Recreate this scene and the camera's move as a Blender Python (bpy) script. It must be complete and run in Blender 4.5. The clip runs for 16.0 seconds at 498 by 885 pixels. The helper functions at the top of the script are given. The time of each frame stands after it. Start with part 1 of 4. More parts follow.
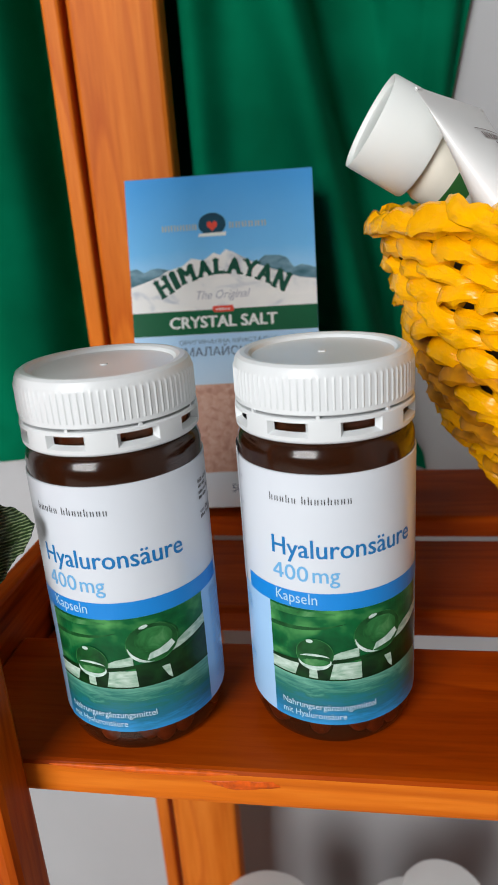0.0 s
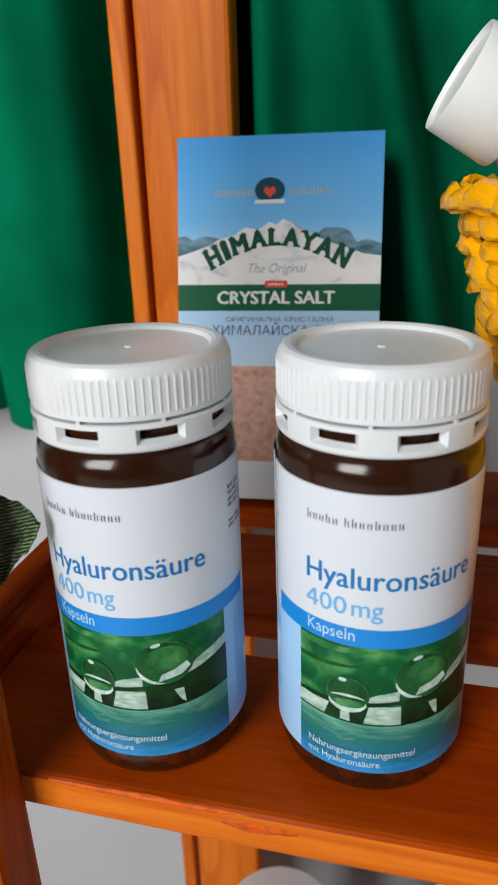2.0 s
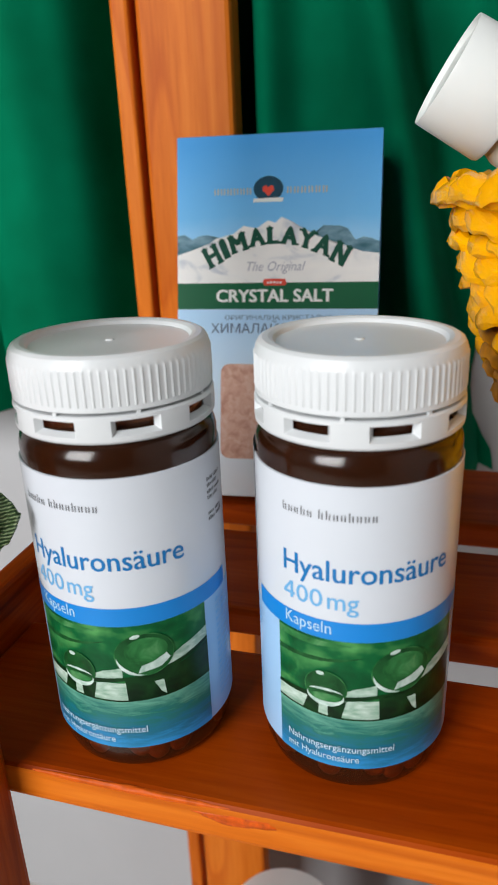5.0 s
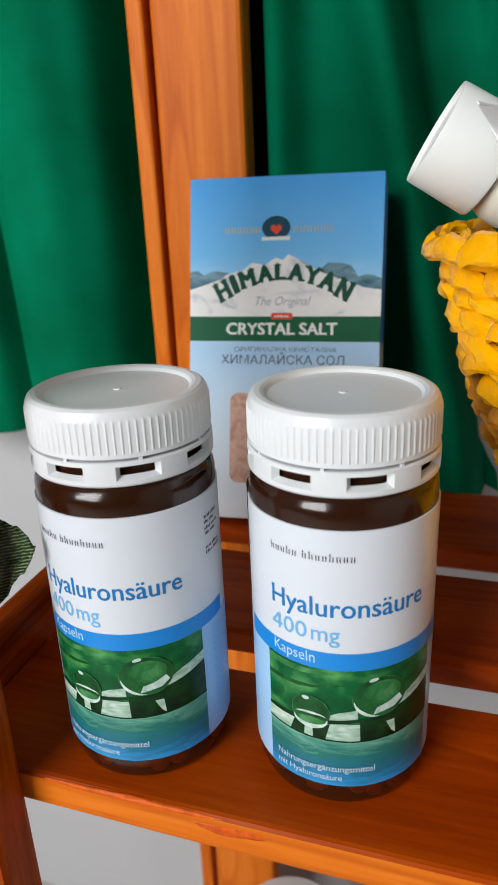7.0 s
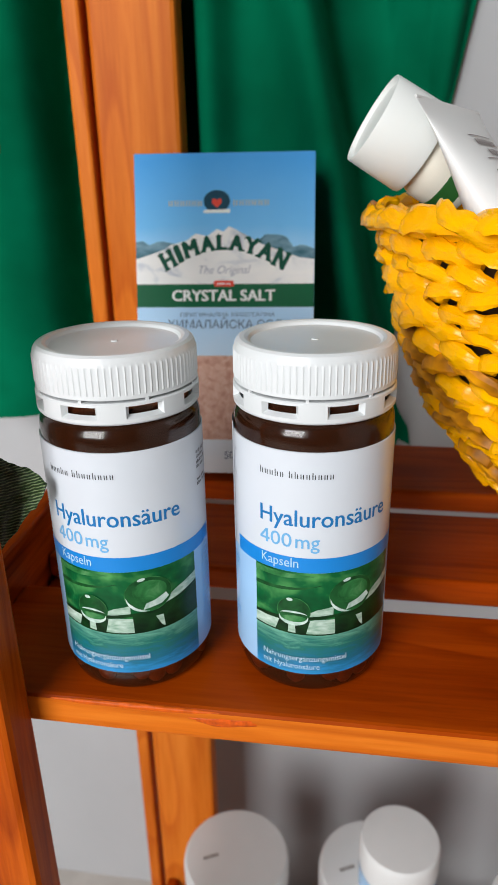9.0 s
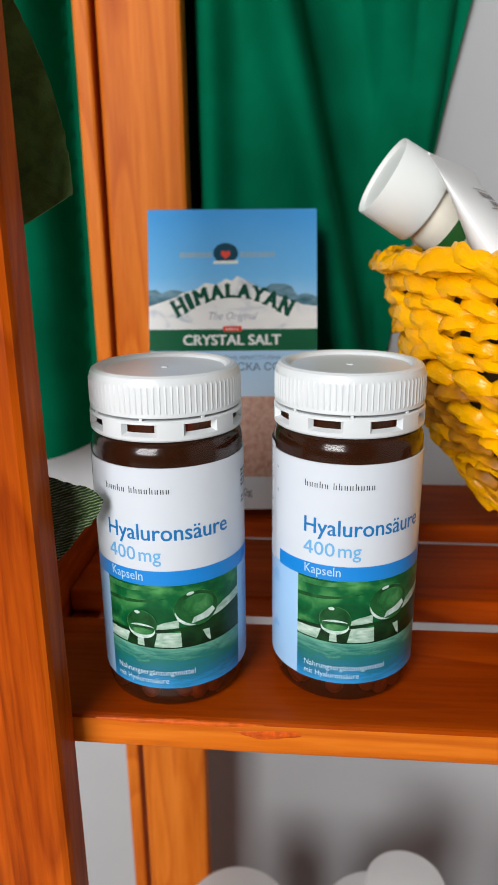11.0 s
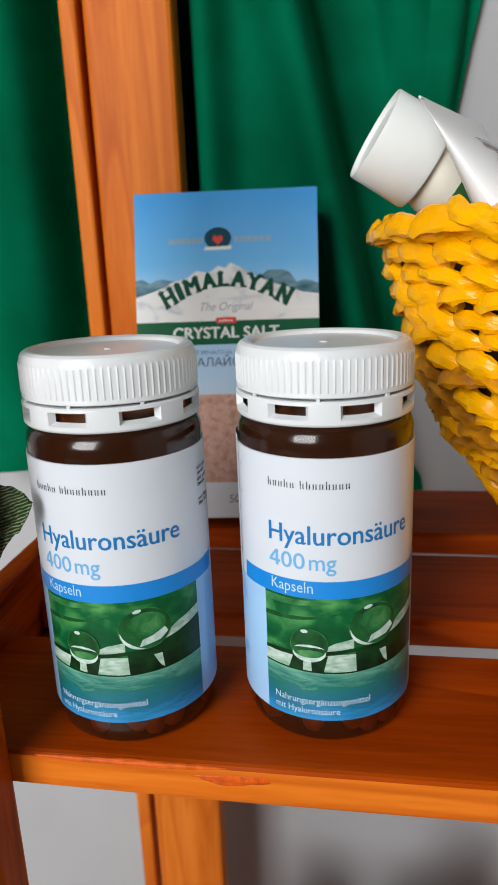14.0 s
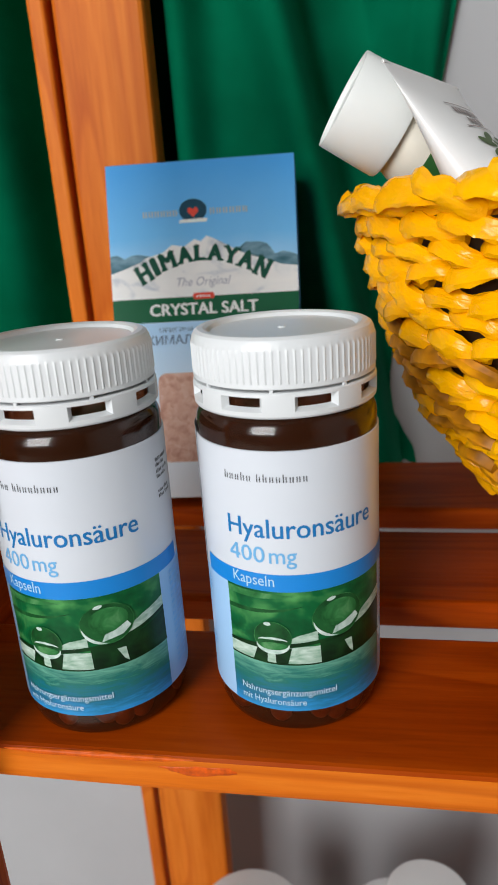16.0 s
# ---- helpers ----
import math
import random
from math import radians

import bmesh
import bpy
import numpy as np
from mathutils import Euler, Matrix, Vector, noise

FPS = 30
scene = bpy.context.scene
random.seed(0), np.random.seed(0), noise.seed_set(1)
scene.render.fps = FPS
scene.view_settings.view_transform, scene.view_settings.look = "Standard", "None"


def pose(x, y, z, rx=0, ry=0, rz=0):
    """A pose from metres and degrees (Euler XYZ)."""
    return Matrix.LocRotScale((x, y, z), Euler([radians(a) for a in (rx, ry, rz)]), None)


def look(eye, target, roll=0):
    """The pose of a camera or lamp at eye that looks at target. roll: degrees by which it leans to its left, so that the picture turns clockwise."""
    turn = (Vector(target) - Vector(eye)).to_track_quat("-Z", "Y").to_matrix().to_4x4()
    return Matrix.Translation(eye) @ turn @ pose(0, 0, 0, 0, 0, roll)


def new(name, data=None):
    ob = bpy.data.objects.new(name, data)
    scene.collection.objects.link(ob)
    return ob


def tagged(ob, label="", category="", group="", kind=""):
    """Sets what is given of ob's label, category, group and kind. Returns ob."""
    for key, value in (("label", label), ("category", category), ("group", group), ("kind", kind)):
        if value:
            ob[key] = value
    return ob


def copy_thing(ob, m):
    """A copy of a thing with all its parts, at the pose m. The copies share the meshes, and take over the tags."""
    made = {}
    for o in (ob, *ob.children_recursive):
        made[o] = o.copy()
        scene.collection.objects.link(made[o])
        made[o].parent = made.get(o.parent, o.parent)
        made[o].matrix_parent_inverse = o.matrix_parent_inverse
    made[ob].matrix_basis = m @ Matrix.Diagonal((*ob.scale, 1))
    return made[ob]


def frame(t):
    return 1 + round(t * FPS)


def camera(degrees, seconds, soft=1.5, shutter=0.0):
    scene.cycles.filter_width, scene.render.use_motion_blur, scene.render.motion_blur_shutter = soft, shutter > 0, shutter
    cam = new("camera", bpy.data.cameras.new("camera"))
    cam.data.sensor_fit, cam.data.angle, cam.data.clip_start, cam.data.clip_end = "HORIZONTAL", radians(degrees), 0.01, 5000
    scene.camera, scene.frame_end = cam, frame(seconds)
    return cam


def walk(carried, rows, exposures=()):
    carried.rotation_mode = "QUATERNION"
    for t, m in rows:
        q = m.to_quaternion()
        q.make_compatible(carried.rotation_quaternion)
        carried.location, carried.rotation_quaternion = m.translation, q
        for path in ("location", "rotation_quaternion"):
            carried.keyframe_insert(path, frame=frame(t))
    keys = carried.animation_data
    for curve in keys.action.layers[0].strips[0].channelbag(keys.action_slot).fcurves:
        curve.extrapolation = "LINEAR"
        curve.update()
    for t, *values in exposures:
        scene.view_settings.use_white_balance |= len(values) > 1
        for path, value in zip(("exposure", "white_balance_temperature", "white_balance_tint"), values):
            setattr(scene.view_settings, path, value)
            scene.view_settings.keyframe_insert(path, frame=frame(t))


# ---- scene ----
cam = camera(39.7, 16.0, 1.1)
cam.data.dof.use_dof, cam.data.dof.focus_distance, cam.data.dof.aperture_fstop = True, 0.225, 25.0
METRES, EYE, TILT, LEAN, TURN = 0.45, 0.75, 0.0, 0.0, 9.5
ROWS = [
    (0.0, 0.0, 0.0, 0.0, -1.34, -19.03, 3.88),
    (0.5, -0.0074, 0.0749, -0.0245, 0.72, -21.96, 2.53),
    (1.0, 0.0287, 0.0901, -0.01, 1.39, -21.42, 3.1),
    (1.5, 0.0288, 0.1027, -0.0174, 3.94, -22.06, 2.36),
    (2.0, 0.0069, 0.0653, -0.0026, 3.93, -21.23, 1.71),
    (2.5, 0.013, 0.0019, 0.0137, 1.1, -20.56, 2.07),
    (3.0, -0.005, -0.0125, 0.0045, -0.57, -20.82, 1.14),
    (3.5, 0.0083, -0.0062, 0.0063, -0.14, -20.46, 2.76),
    (4.0, 0.0244, 0.0319, -0.0065, 1.47, -21.21, 2.69),
    (4.2, 0.0231, 0.0479, -0.0111, 2.8773, -21.1698, 2.5954),
    (6.3, 0.0447, 0.0671, -0.0045, 7.9378, -20.5654, 1.2708),
    (6.5, 0.0412, 0.0652, -0.0038, 8.62, -20.58, 1.11),
    (7.0, 0.0552, 0.0394, 0.0258, 7.73, -20.36, 2.33),
    (7.5, 0.0661, 0.0137, 0.0383, 7.15, -20.64, 2.5),
    (8.0, 0.0677, -0.0001, 0.0348, 6.1, -21.9, 2.39),
    (8.5, 0.0548, -0.0393, 0.04, 1.11, -22.26, 2.11),
    (9.0, -0.0031, -0.0403, 0.0256, -1.16, -22.19, 0.97),
    (9.5, -0.033, -0.0907, 0.0385, -4.13, -20.52, 0.82),
    (9.7, -0.0512, -0.0999, 0.042, -4.6643, -19.6716, 0.4131),
    (11.8, -0.0700, -0.0640, -0.0350, -5.1, -16.5949, 0.9134),
    (12.0, -0.065, -0.0551, -0.0426, -6.14, -17.27, 1.84),
    (12.5, -0.0424, -0.0019, -0.0454, -2.51, -16.11, 1.53),
    (13.0, -0.0121, -0.0026, -0.0904, 2.28, -14.94, 1.36),
    (13.5, -0.0151, -0.0165, -0.0591, 0.7, -14.05, 2.36),
    (14.0, -0.0036, -0.0139, -0.0337, -1.03, -15.58, 2.2),
    (14.5, 0.0153, 0.0037, -0.0214, -0.84, -16.82, 3.06),
    (15.0, 0.0102, 0.0081, -0.0315, 0.26, -17.6, 2.1),
    (15.5, 0.0163, 0.0073, -0.0279, -0.26, -17.72, 2.6),
    (16.0, 0.0319, 0.0037, -0.0212, -0.55, -18.72, 3.69),
]
walk(cam, [(t, pose(0, 0, EYE, TILT, LEAN, TURN) @ pose(METRES * x, METRES * y, METRES * z, 90 + pitch, roll, yaw)) for t, x, y, z, yaw, pitch, roll in ROWS],
     exposures=[(0.0, -0.05), (0.5, -0.27), (1.5, -0.25), (2.3, -0.03), (4.0, 0.0), (7.0, 0.0), (9.5, 0.05), (12.5, -0.04), (16.0, -0.04)])

# ---- world and light ----
world = bpy.data.worlds.new("world")
scene.world = world
world.use_nodes = True
sky = world.node_tree.nodes.new("ShaderNodeTexSky")
sky.sky_type, sky.sun_disc = "NISHITA", False
sky.sun_elevation, sky.sun_rotation = radians(35), radians(200)
back = world.node_tree.nodes["Background"]
world.node_tree.links.new(sky.outputs["Color"], back.inputs["Color"])
back.inputs["Strength"].default_value = 0.06


def window_lamp(name, eye, target, wide, high, watts, colour):
    data = bpy.data.lights.new(name, "AREA")
    data.shape, data.size, data.size_y, data.energy, data.color = "RECTANGLE", wide, high, watts, colour
    ob = new(name, data)
    ob.matrix_world = look(eye, target)
    return ob


# daylight in the window behind the camera
window_lamp("window_daylight", (-0.86, -1.64, 1.46), (-0.78, 0.4, 1.26), 1.10, 1.36, 62, (0.975, 0.99, 1.0))


# ---- materials ----
def nodes_of(name):
    m = bpy.data.materials.new(name)
    m.use_nodes = True
    t = m.node_tree
    return m, t, t.nodes["Principled BSDF"]


def add(t, kind, **values):
    n = t.nodes.new(kind)
    for key, v in values.items():
        n.inputs[key.replace("_", " ")].default_value = v
    return n


def ramp(t, fac, stops):
    n = t.nodes.new("ShaderNodeValToRGB")
    while len(n.color_ramp.elements) < len(stops):
        n.color_ramp.elements.new(0.5)
    for e, (p, c) in zip(n.color_ramp.elements, stops):
        e.position, e.color = p, (*c, 1)
    t.links.new(fac, n.inputs["Fac"])
    return n.outputs["Color"]


def coords(t, which="Object", scale=(1, 1, 1), turn=(0, 0, 0)):
    c = t.nodes.new("ShaderNodeTexCoord")
    m = t.nodes.new("ShaderNodeMapping")
    m.inputs["Scale"].default_value = scale
    m.inputs["Rotation"].default_value = turn
    t.links.new(c.outputs[which], m.inputs["Vector"])
    return m.outputs["Vector"]


def noise_of(t, vec, scale, detail=4.0, rough=0.55, warp=0.0):
    n = add(t, "ShaderNodeTexNoise", Scale=scale, Detail=detail, Roughness=rough, Distortion=warp)
    t.links.new(vec, n.inputs["Vector"])
    return n.outputs["Fac"]


def bump(t, bsdf, height, strength, distance=0.001):
    b = add(t, "ShaderNodeBump", Strength=strength, Distance=distance)
    t.links.new(height, b.inputs["Height"])
    t.links.new(b.outputs["Normal"], bsdf.inputs["Normal"])


def plain(name, colour, rough=0.5, vary=0.08, scale=60.0, relief=0.0, spec=0.5, coat=0.0, metal=0.0):
    """A paint or plastic: two scales of slight variation."""
    m, t, b = nodes_of(name)
    v = coords(t)
    n = noise_of(t, v, scale)
    low = tuple(c * (1 - vary) for c in colour)
    high = tuple(min(1, c * (1 + vary)) for c in colour)
    t.links.new(ramp(t, n, [(0.3, low), (0.7, high)]), b.inputs["Base Color"])
    b.inputs["Roughness"].default_value, b.inputs["Metallic"].default_value = rough, metal
    b.inputs["Specular IOR Level"].default_value, b.inputs["Coat Weight"].default_value = spec, coat
    if relief:
        bump(t, b, noise_of(t, v, scale * 8, 6), relief)
    return m


def wood_of(name, along, dark, mid, light, rough=0.38, spread=0.16, figure=0.72):
    """Stained softwood with its grain along one axis."""
    m, t, b = nodes_of(name)
    stretch = [1.0, 1.0, 1.0]
    stretch["xyz".index(along)] = 0.06
    v = coords(t, scale=tuple(stretch))
    info = t.nodes.new("ShaderNodeObjectInfo")
    shift = t.nodes.new("ShaderNodeVectorMath")
    shift.operation = "ADD"
    t.links.new(v, shift.inputs[0])
    t.links.new(info.outputs["Random"], shift.inputs[1])
    v = shift.outputs["Vector"]
    broad = noise_of(t, v, 45, 3, 0.5, 0.6)
    fine = noise_of(t, v, 420, 5, 0.6, 0.3)
    mix = add(t, "ShaderNodeMix")
    mix.inputs["Factor"].default_value = 0.42
    t.links.new(broad, mix.inputs[2])
    t.links.new(fine, mix.inputs[3])
    # growth rings cut lengthwise: long arches of darker late wood
    arch = [1.0, 1.0, 1.0]
    arch["xyz".index(along)] = 0.13
    ring_v = t.nodes.new("ShaderNodeVectorMath")
    t.links.new(coords(t, scale=tuple(arch)), ring_v.inputs[0])
    t.links.new(info.outputs["Random"], ring_v.inputs[1])
    rings = t.nodes.new("ShaderNodeMath")
    rings.operation = "MULTIPLY"
    rings.inputs[1].default_value = 13.0
    t.links.new(noise_of(t, ring_v.outputs["Vector"], 17, 1, 0.4, 0.2), rings.inputs[0])
    saw = t.nodes.new("ShaderNodeMath")
    saw.operation = "FRACT"
    t.links.new(rings.outputs[0], saw.inputs[0])
    late = ramp(t, saw.outputs[0], [(0.0, (1, 1, 1)), (0.55, (0.93, 0.91, 0.89)), (0.88, (figure, figure * 0.86, figure * 0.8)), (1.0, (1, 1, 1))])
    tone = t.nodes.new("ShaderNodeMix")
    tone.data_type, tone.blend_type = "RGBA", "MULTIPLY"
    tone.inputs["Factor"].default_value = 1.0
    t.links.new(ramp(t, mix.outputs[0], [(0.5 - spread, dark), (0.5, mid), (0.5 + spread, light)]), tone.inputs[6])
    t.links.new(late, tone.inputs[7])
    t.links.new(tone.outputs[2], b.inputs["Base Color"])
    b.inputs["Roughness"].default_value = rough
    b.inputs["Coat Weight"].default_value, b.inputs["Coat Roughness"].default_value = 0.0, 0.3
    b.inputs["Specular IOR Level"].default_value = 0.07
    bump(t, b, fine, 0.18, 0.0006)
    return m


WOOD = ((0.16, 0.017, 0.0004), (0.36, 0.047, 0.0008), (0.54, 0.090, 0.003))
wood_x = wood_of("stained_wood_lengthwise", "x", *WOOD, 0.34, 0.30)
# lighter copy of the slat wood, with the front light put into its colour
lit_edge_x = wood_of("lit_wood_edge", "x", (0.42, 0.075, 0.003), (0.66, 0.150, 0.009), (0.78, 0.22, 0.02), 0.34, 0.22, 0.8)
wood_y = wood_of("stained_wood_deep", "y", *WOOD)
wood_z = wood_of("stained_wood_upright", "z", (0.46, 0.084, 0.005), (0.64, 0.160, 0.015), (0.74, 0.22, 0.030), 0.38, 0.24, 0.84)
# dark tone for the unseen west and south walls, to cut bounced light
low_bounce_paint = plain("low_bounce_wall_paint", (0.09, 0.088, 0.085), 0.85, 0.05, 9, 0.15, 0.2)
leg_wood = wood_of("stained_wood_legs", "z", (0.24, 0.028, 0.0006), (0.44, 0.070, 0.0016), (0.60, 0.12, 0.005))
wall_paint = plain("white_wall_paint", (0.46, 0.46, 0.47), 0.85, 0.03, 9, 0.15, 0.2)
# pale tone for the unseen east wall, which serves as a reflector
bounce_paint = plain("white_bounce_wall_paint", (0.55, 0.54, 0.52), 0.85, 0.03, 9, 0.15, 0.2)
# dark grey for the unseen ceiling, so it returns little light
ceiling_paint = plain("low_bounce_ceiling_paint", (0.16, 0.16, 0.155), 0.9, 0.02, 6, 0.1, 0.2)
floor_tiles = plain("pale_floor", (0.52, 0.48, 0.44), 0.5, 0.2, 14, 0.2)
white_plastic = plain("white_cap_plastic", (0.70, 0.72, 0.73), 0.30, 0.015, 80)
brown_plastic = plain("amber_brown_plastic", (0.17, 0.050, 0.018), 0.15, 0.2, 30, 0.0, 0.25)
brown_plastic.node_tree.nodes["Principled BSDF"].inputs["Transmission Weight"].default_value = 0.86
capsule_shell = plain("orange_brown_gelatin", (0.80, 0.26, 0.07), 0.3, 0.15, 200)
label_white = plain("white_label_paper", (0.66, 0.695, 0.75), 0.24, 0.01, 50)
label_sky = plain("pale_blue_label_print", (0.36, 0.58, 0.84), 0.26, 0.02, 50)
label_blue = plain("bright_blue_label_print", (0.006, 0.23, 0.67), 0.35, 0.03, 50)
ink_black = plain("black_ink", (0.03, 0.03, 0.035), 0.5, 0.1)
ink_grey = plain("grey_ink", (0.30, 0.31, 0.36), 0.5, 0.1)
ink_steel = plain("steel_blue_ink", (0.15, 0.42, 0.72), 0.4, 0.05)
ink_pale = plain("pale_blue_white_ink", (0.46, 0.64, 0.76), 0.4, 0.05)
ink_white = plain("white_ink", (0.80, 0.84, 0.82), 0.4, 0.02)


def cloth_of(name, dark, light):
    m, t, b = nodes_of(name)
    v = coords(t)
    t.links.new(ramp(t, noise_of(t, v, 14, 3), [(0.3, dark), (0.75, light)]), b.inputs["Base Color"])
    b.inputs["Roughness"].default_value = 0.8
    b.inputs["Specular IOR Level"].default_value = 0.03
    bump(t, b, noise_of(t, v, 1400, 2), 0.2, 0.0004)
    return m


green_cloth = cloth_of("green_curtain_cloth", (0.000, 0.104, 0.046), (0.000, 0.172, 0.082))


# ---- mesh helpers ----
def finish(bm, name, material, smooth=None):
    me = bpy.data.meshes.new(name)
    bmesh.ops.recalc_face_normals(bm, faces=bm.faces)
    bm.to_mesh(me)
    bm.free()
    for mt in (material if isinstance(material, (list, tuple)) else [material]):
        me.materials.append(mt)
    if smooth is not None:
        me.shade_smooth()
        me.set_sharp_from_angle(angle=radians(smooth))
    return me


def part(name, bm, material, parent, label="", smooth=None):
    ob = new(name, finish(bm, name, material, smooth))
    ob.parent = parent
    if label:
        ob["label"] = label
    return ob


def thing(name, label, category, m=None, group="", kind=""):
    ob = new(name)
    if m is not None:
        ob.matrix_world = m
    return tagged(ob, label, category, group, kind)


def board(x0, x1, y0, y1, z0, z1, round_by=0.002, segs=2):
    """A board with rounded edges."""
    bm = bmesh.new()
    bmesh.ops.create_cube(bm, size=1, matrix=Matrix.Translation(((x0 + x1) / 2, (y0 + y1) / 2, (z0 + z1) / 2)) @ Matrix.Diagonal((x1 - x0, y1 - y0, z1 - z0, 1)))
    if round_by:
        bmesh.ops.bevel(bm, geom=bm.edges[:], offset=round_by, segments=segs, affect="EDGES", profile=0.5)
    return bm


def lathe(profile, segs=96, bm=None, at=(0, 0, 0), close=True):
    """Turns (radius, height) pairs round z; radius 0 makes a pole."""
    bm = bm or bmesh.new()
    rings = []
    for r, z in profile:
        if r < 1e-6:
            rings.append([bm.verts.new((at[0], at[1], at[2] + z))])
        else:
            rings.append([bm.verts.new((at[0] + r * math.cos(2 * math.pi * i / segs), at[1] + r * math.sin(2 * math.pi * i / segs), at[2] + z)) for i in range(segs)])
    for a, b in zip(rings, rings[1:]):
        for i in range(segs):
            j = (i + 1) % segs
            if len(a) == 1:
                bm.faces.new((a[0], b[i], b[j]))
            elif len(b) == 1:
                bm.faces.new((a[i], a[j], b[0]))
            else:
                bm.faces.new((a[i], a[j], b[j], b[i]))
    return bm


def sheet(fn, nu, nv, thick=0.0):
    """A grid surface from fn(u, v), u and v in 0..1; with thickness it gets a back and edges."""
    bm = bmesh.new()
    g = [[bm.verts.new(fn(i / nu, j / nv)) for j in range(nv + 1)] for i in range(nu + 1)]
    for i in range(nu):
        for j in range(nv):
            bm.faces.new((g[i][j], g[i + 1][j], g[i + 1][j + 1], g[i][j + 1]))
    if thick:
        bmesh.ops.recalc_face_normals(bm, faces=bm.faces)
        bmesh.ops.solidify(bm, geom=bm.faces[:], thickness=thick)
    return bm


# ---- the room ----
SHELF = 0.584


def structure(name, bm, material, label, category):
    return tagged(new(name, finish(bm, name, material)), label, category, kind="structure")


structure("floor", board(-2.1, 1.5, -1.8, 0.60, -0.06, 0.0, 0), floor_tiles, "pale beige floor along the white wall", "floor")
structure("wall_north", board(-2.1, 1.5, 0.50, 0.60, 0.0, 2.5, 0), wall_paint, "plain white painted wall behind the shelf", "wall")
# unseen side wall, dark so that little light comes back from it
structure("wall_west", board(-2.1, -2.0, -1.7, 0.50, 0.0, 2.5, 0), low_bounce_paint, "plain unseen side wall, kept dark to weaken the fill light", "wall")
# unseen wall set close on the right to bounce window light back
structure("wall_east", board(1.40, 1.50, -1.7, 0.50, 0.0, 2.5, 0), bounce_paint, "plain unseen white side wall, added to bounce light from the right", "wall")
structure("ceiling", board(-2.1, 1.5, -1.8, 0.60, 2.5, 2.6, 0), ceiling_paint, "plain unseen ceiling, kept dark to weaken the fill light", "ceiling")
# unseen window wall, dark for the same weak bounce
wall_s = bmesh.new()
for x0, x1, z0, z1 in ((-2.1, -1.44, 0, 2.5), (-0.28, 1.5, 0, 2.5), (-1.44, -0.28, 0, 0.75), (-1.44, -0.28, 2.17, 2.5)):
    bmesh.ops.create_cube(wall_s, size=1, matrix=Matrix.Translation(((x0 + x1) / 2, -1.75, (z0 + z1) / 2)) @ Matrix.Diagonal((x1 - x0, 0.1, z1 - z0, 1)))
structure("wall_south", wall_s, low_bounce_paint, "unseen wall with the window opening, kept dark to weaken the fill light", "wall")


# ---- green curtain ----
def curtain_edge(z):
    """The slanting free edge of the cloth by height."""
    pts = [(0.50, 0.056), (0.568, 0.045), (0.593, 0.030), (0.614, 0.027), (0.653, 0.031), (0.72, 0.042), (0.79, 0.056), (0.85, 0.067), (1.2, 0.14)]
    for (z0, x0), (z1, x1) in zip(pts, pts[1:]):
        if z <= z1:
            return x0 + (x1 - x0) * max(0, (z - z0) / (z1 - z0))
    return pts[-1][1]


# where the cloth falls back between its folds: place, slant, width before it, how far it stays back, width after, depth
FOLDS = ((-0.500, 0.05, 0.016, 0.0, 0.016, 0.04), (-0.395, 0.00, 0.014, 0.0, 0.014, 0.04), (-0.305, -0.06, 0.010, 0.0, 0.010, 0.03), (-0.192, 0.00, 0.013, 0.0, 0.013, 0.06), (-0.113, 0.00, 0.012, 0.000, 0.011, 0.07),
         (0.001, -0.22, 0.005, 0.034, 0.022, 0.050), (0.058, 0.10, 0.005, 0.0, 0.010, 0.020))
# where it swells forward: place, slant, width, depth
SWELLS = ((-0.245, 0.00, 0.030, 0.022), (-0.350, 0.00, 0.030, 0.020), (-0.014, -0.22, 0.016, 0.030), (-0.091, 0.00, 0.012, 0.014))


def curtain_point(u, v):
    hem = 0.590 - 0.012 * max(0, (u - 0.8) / 0.2) ** 2 * 3
    z = hem + (1.15 - hem) * v
    x1 = curtain_edge(z) + 0.003
    x = -0.62 + (x1 + 0.62) * u
    y = 0.450 + 0.003 * math.sin(x * 60 + 4 * z) + 0.002 * math.sin(x * 23 - 3 * z) + 0.0012 * math.sin(x * 170 + 9 * z)
    for x0, slant, before, hold, after, deep in FOLDS:
        d = x - x0 - slant * (z - 0.75)
        y += deep * math.exp(-(d / before) ** 2 if d < 0 else -(max(0.0, d - hold) / after) ** 2)
    for x0, slant, wide, deep in SWELLS:
        y -= deep * math.exp(-((x - x0 - slant * (z - 0.75)) / wide) ** 2)
    y += 0.028 * min(1, max(0, (x - 0.022) / 0.022)) + 0.012 * max(0, 1 - (x1 - x) / 0.010) ** 2
    y = min(y, 0.494)
    return (x, y, z)


curtain = tagged(new("curtain", finish(sheet(curtain_point, 340, 120, 0.0012), "curtain", green_cloth, 60)), "dark green cloth hanging in soft folds behind the shelf", "curtain")


# ---- wooden shelf stand ----
stand = thing("shelf_stand", "orange-brown stained wooden slatted shelf stand with two tiers", "shelf", pose(0, 0, 0))
LEFT, RIGHT = -0.108, 0.52
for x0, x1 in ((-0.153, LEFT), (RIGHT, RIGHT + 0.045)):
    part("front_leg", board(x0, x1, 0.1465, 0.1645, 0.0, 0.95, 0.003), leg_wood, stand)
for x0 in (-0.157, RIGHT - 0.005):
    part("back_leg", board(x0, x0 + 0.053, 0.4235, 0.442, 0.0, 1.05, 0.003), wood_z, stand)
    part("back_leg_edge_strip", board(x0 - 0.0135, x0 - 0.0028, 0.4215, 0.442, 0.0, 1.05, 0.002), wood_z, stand)
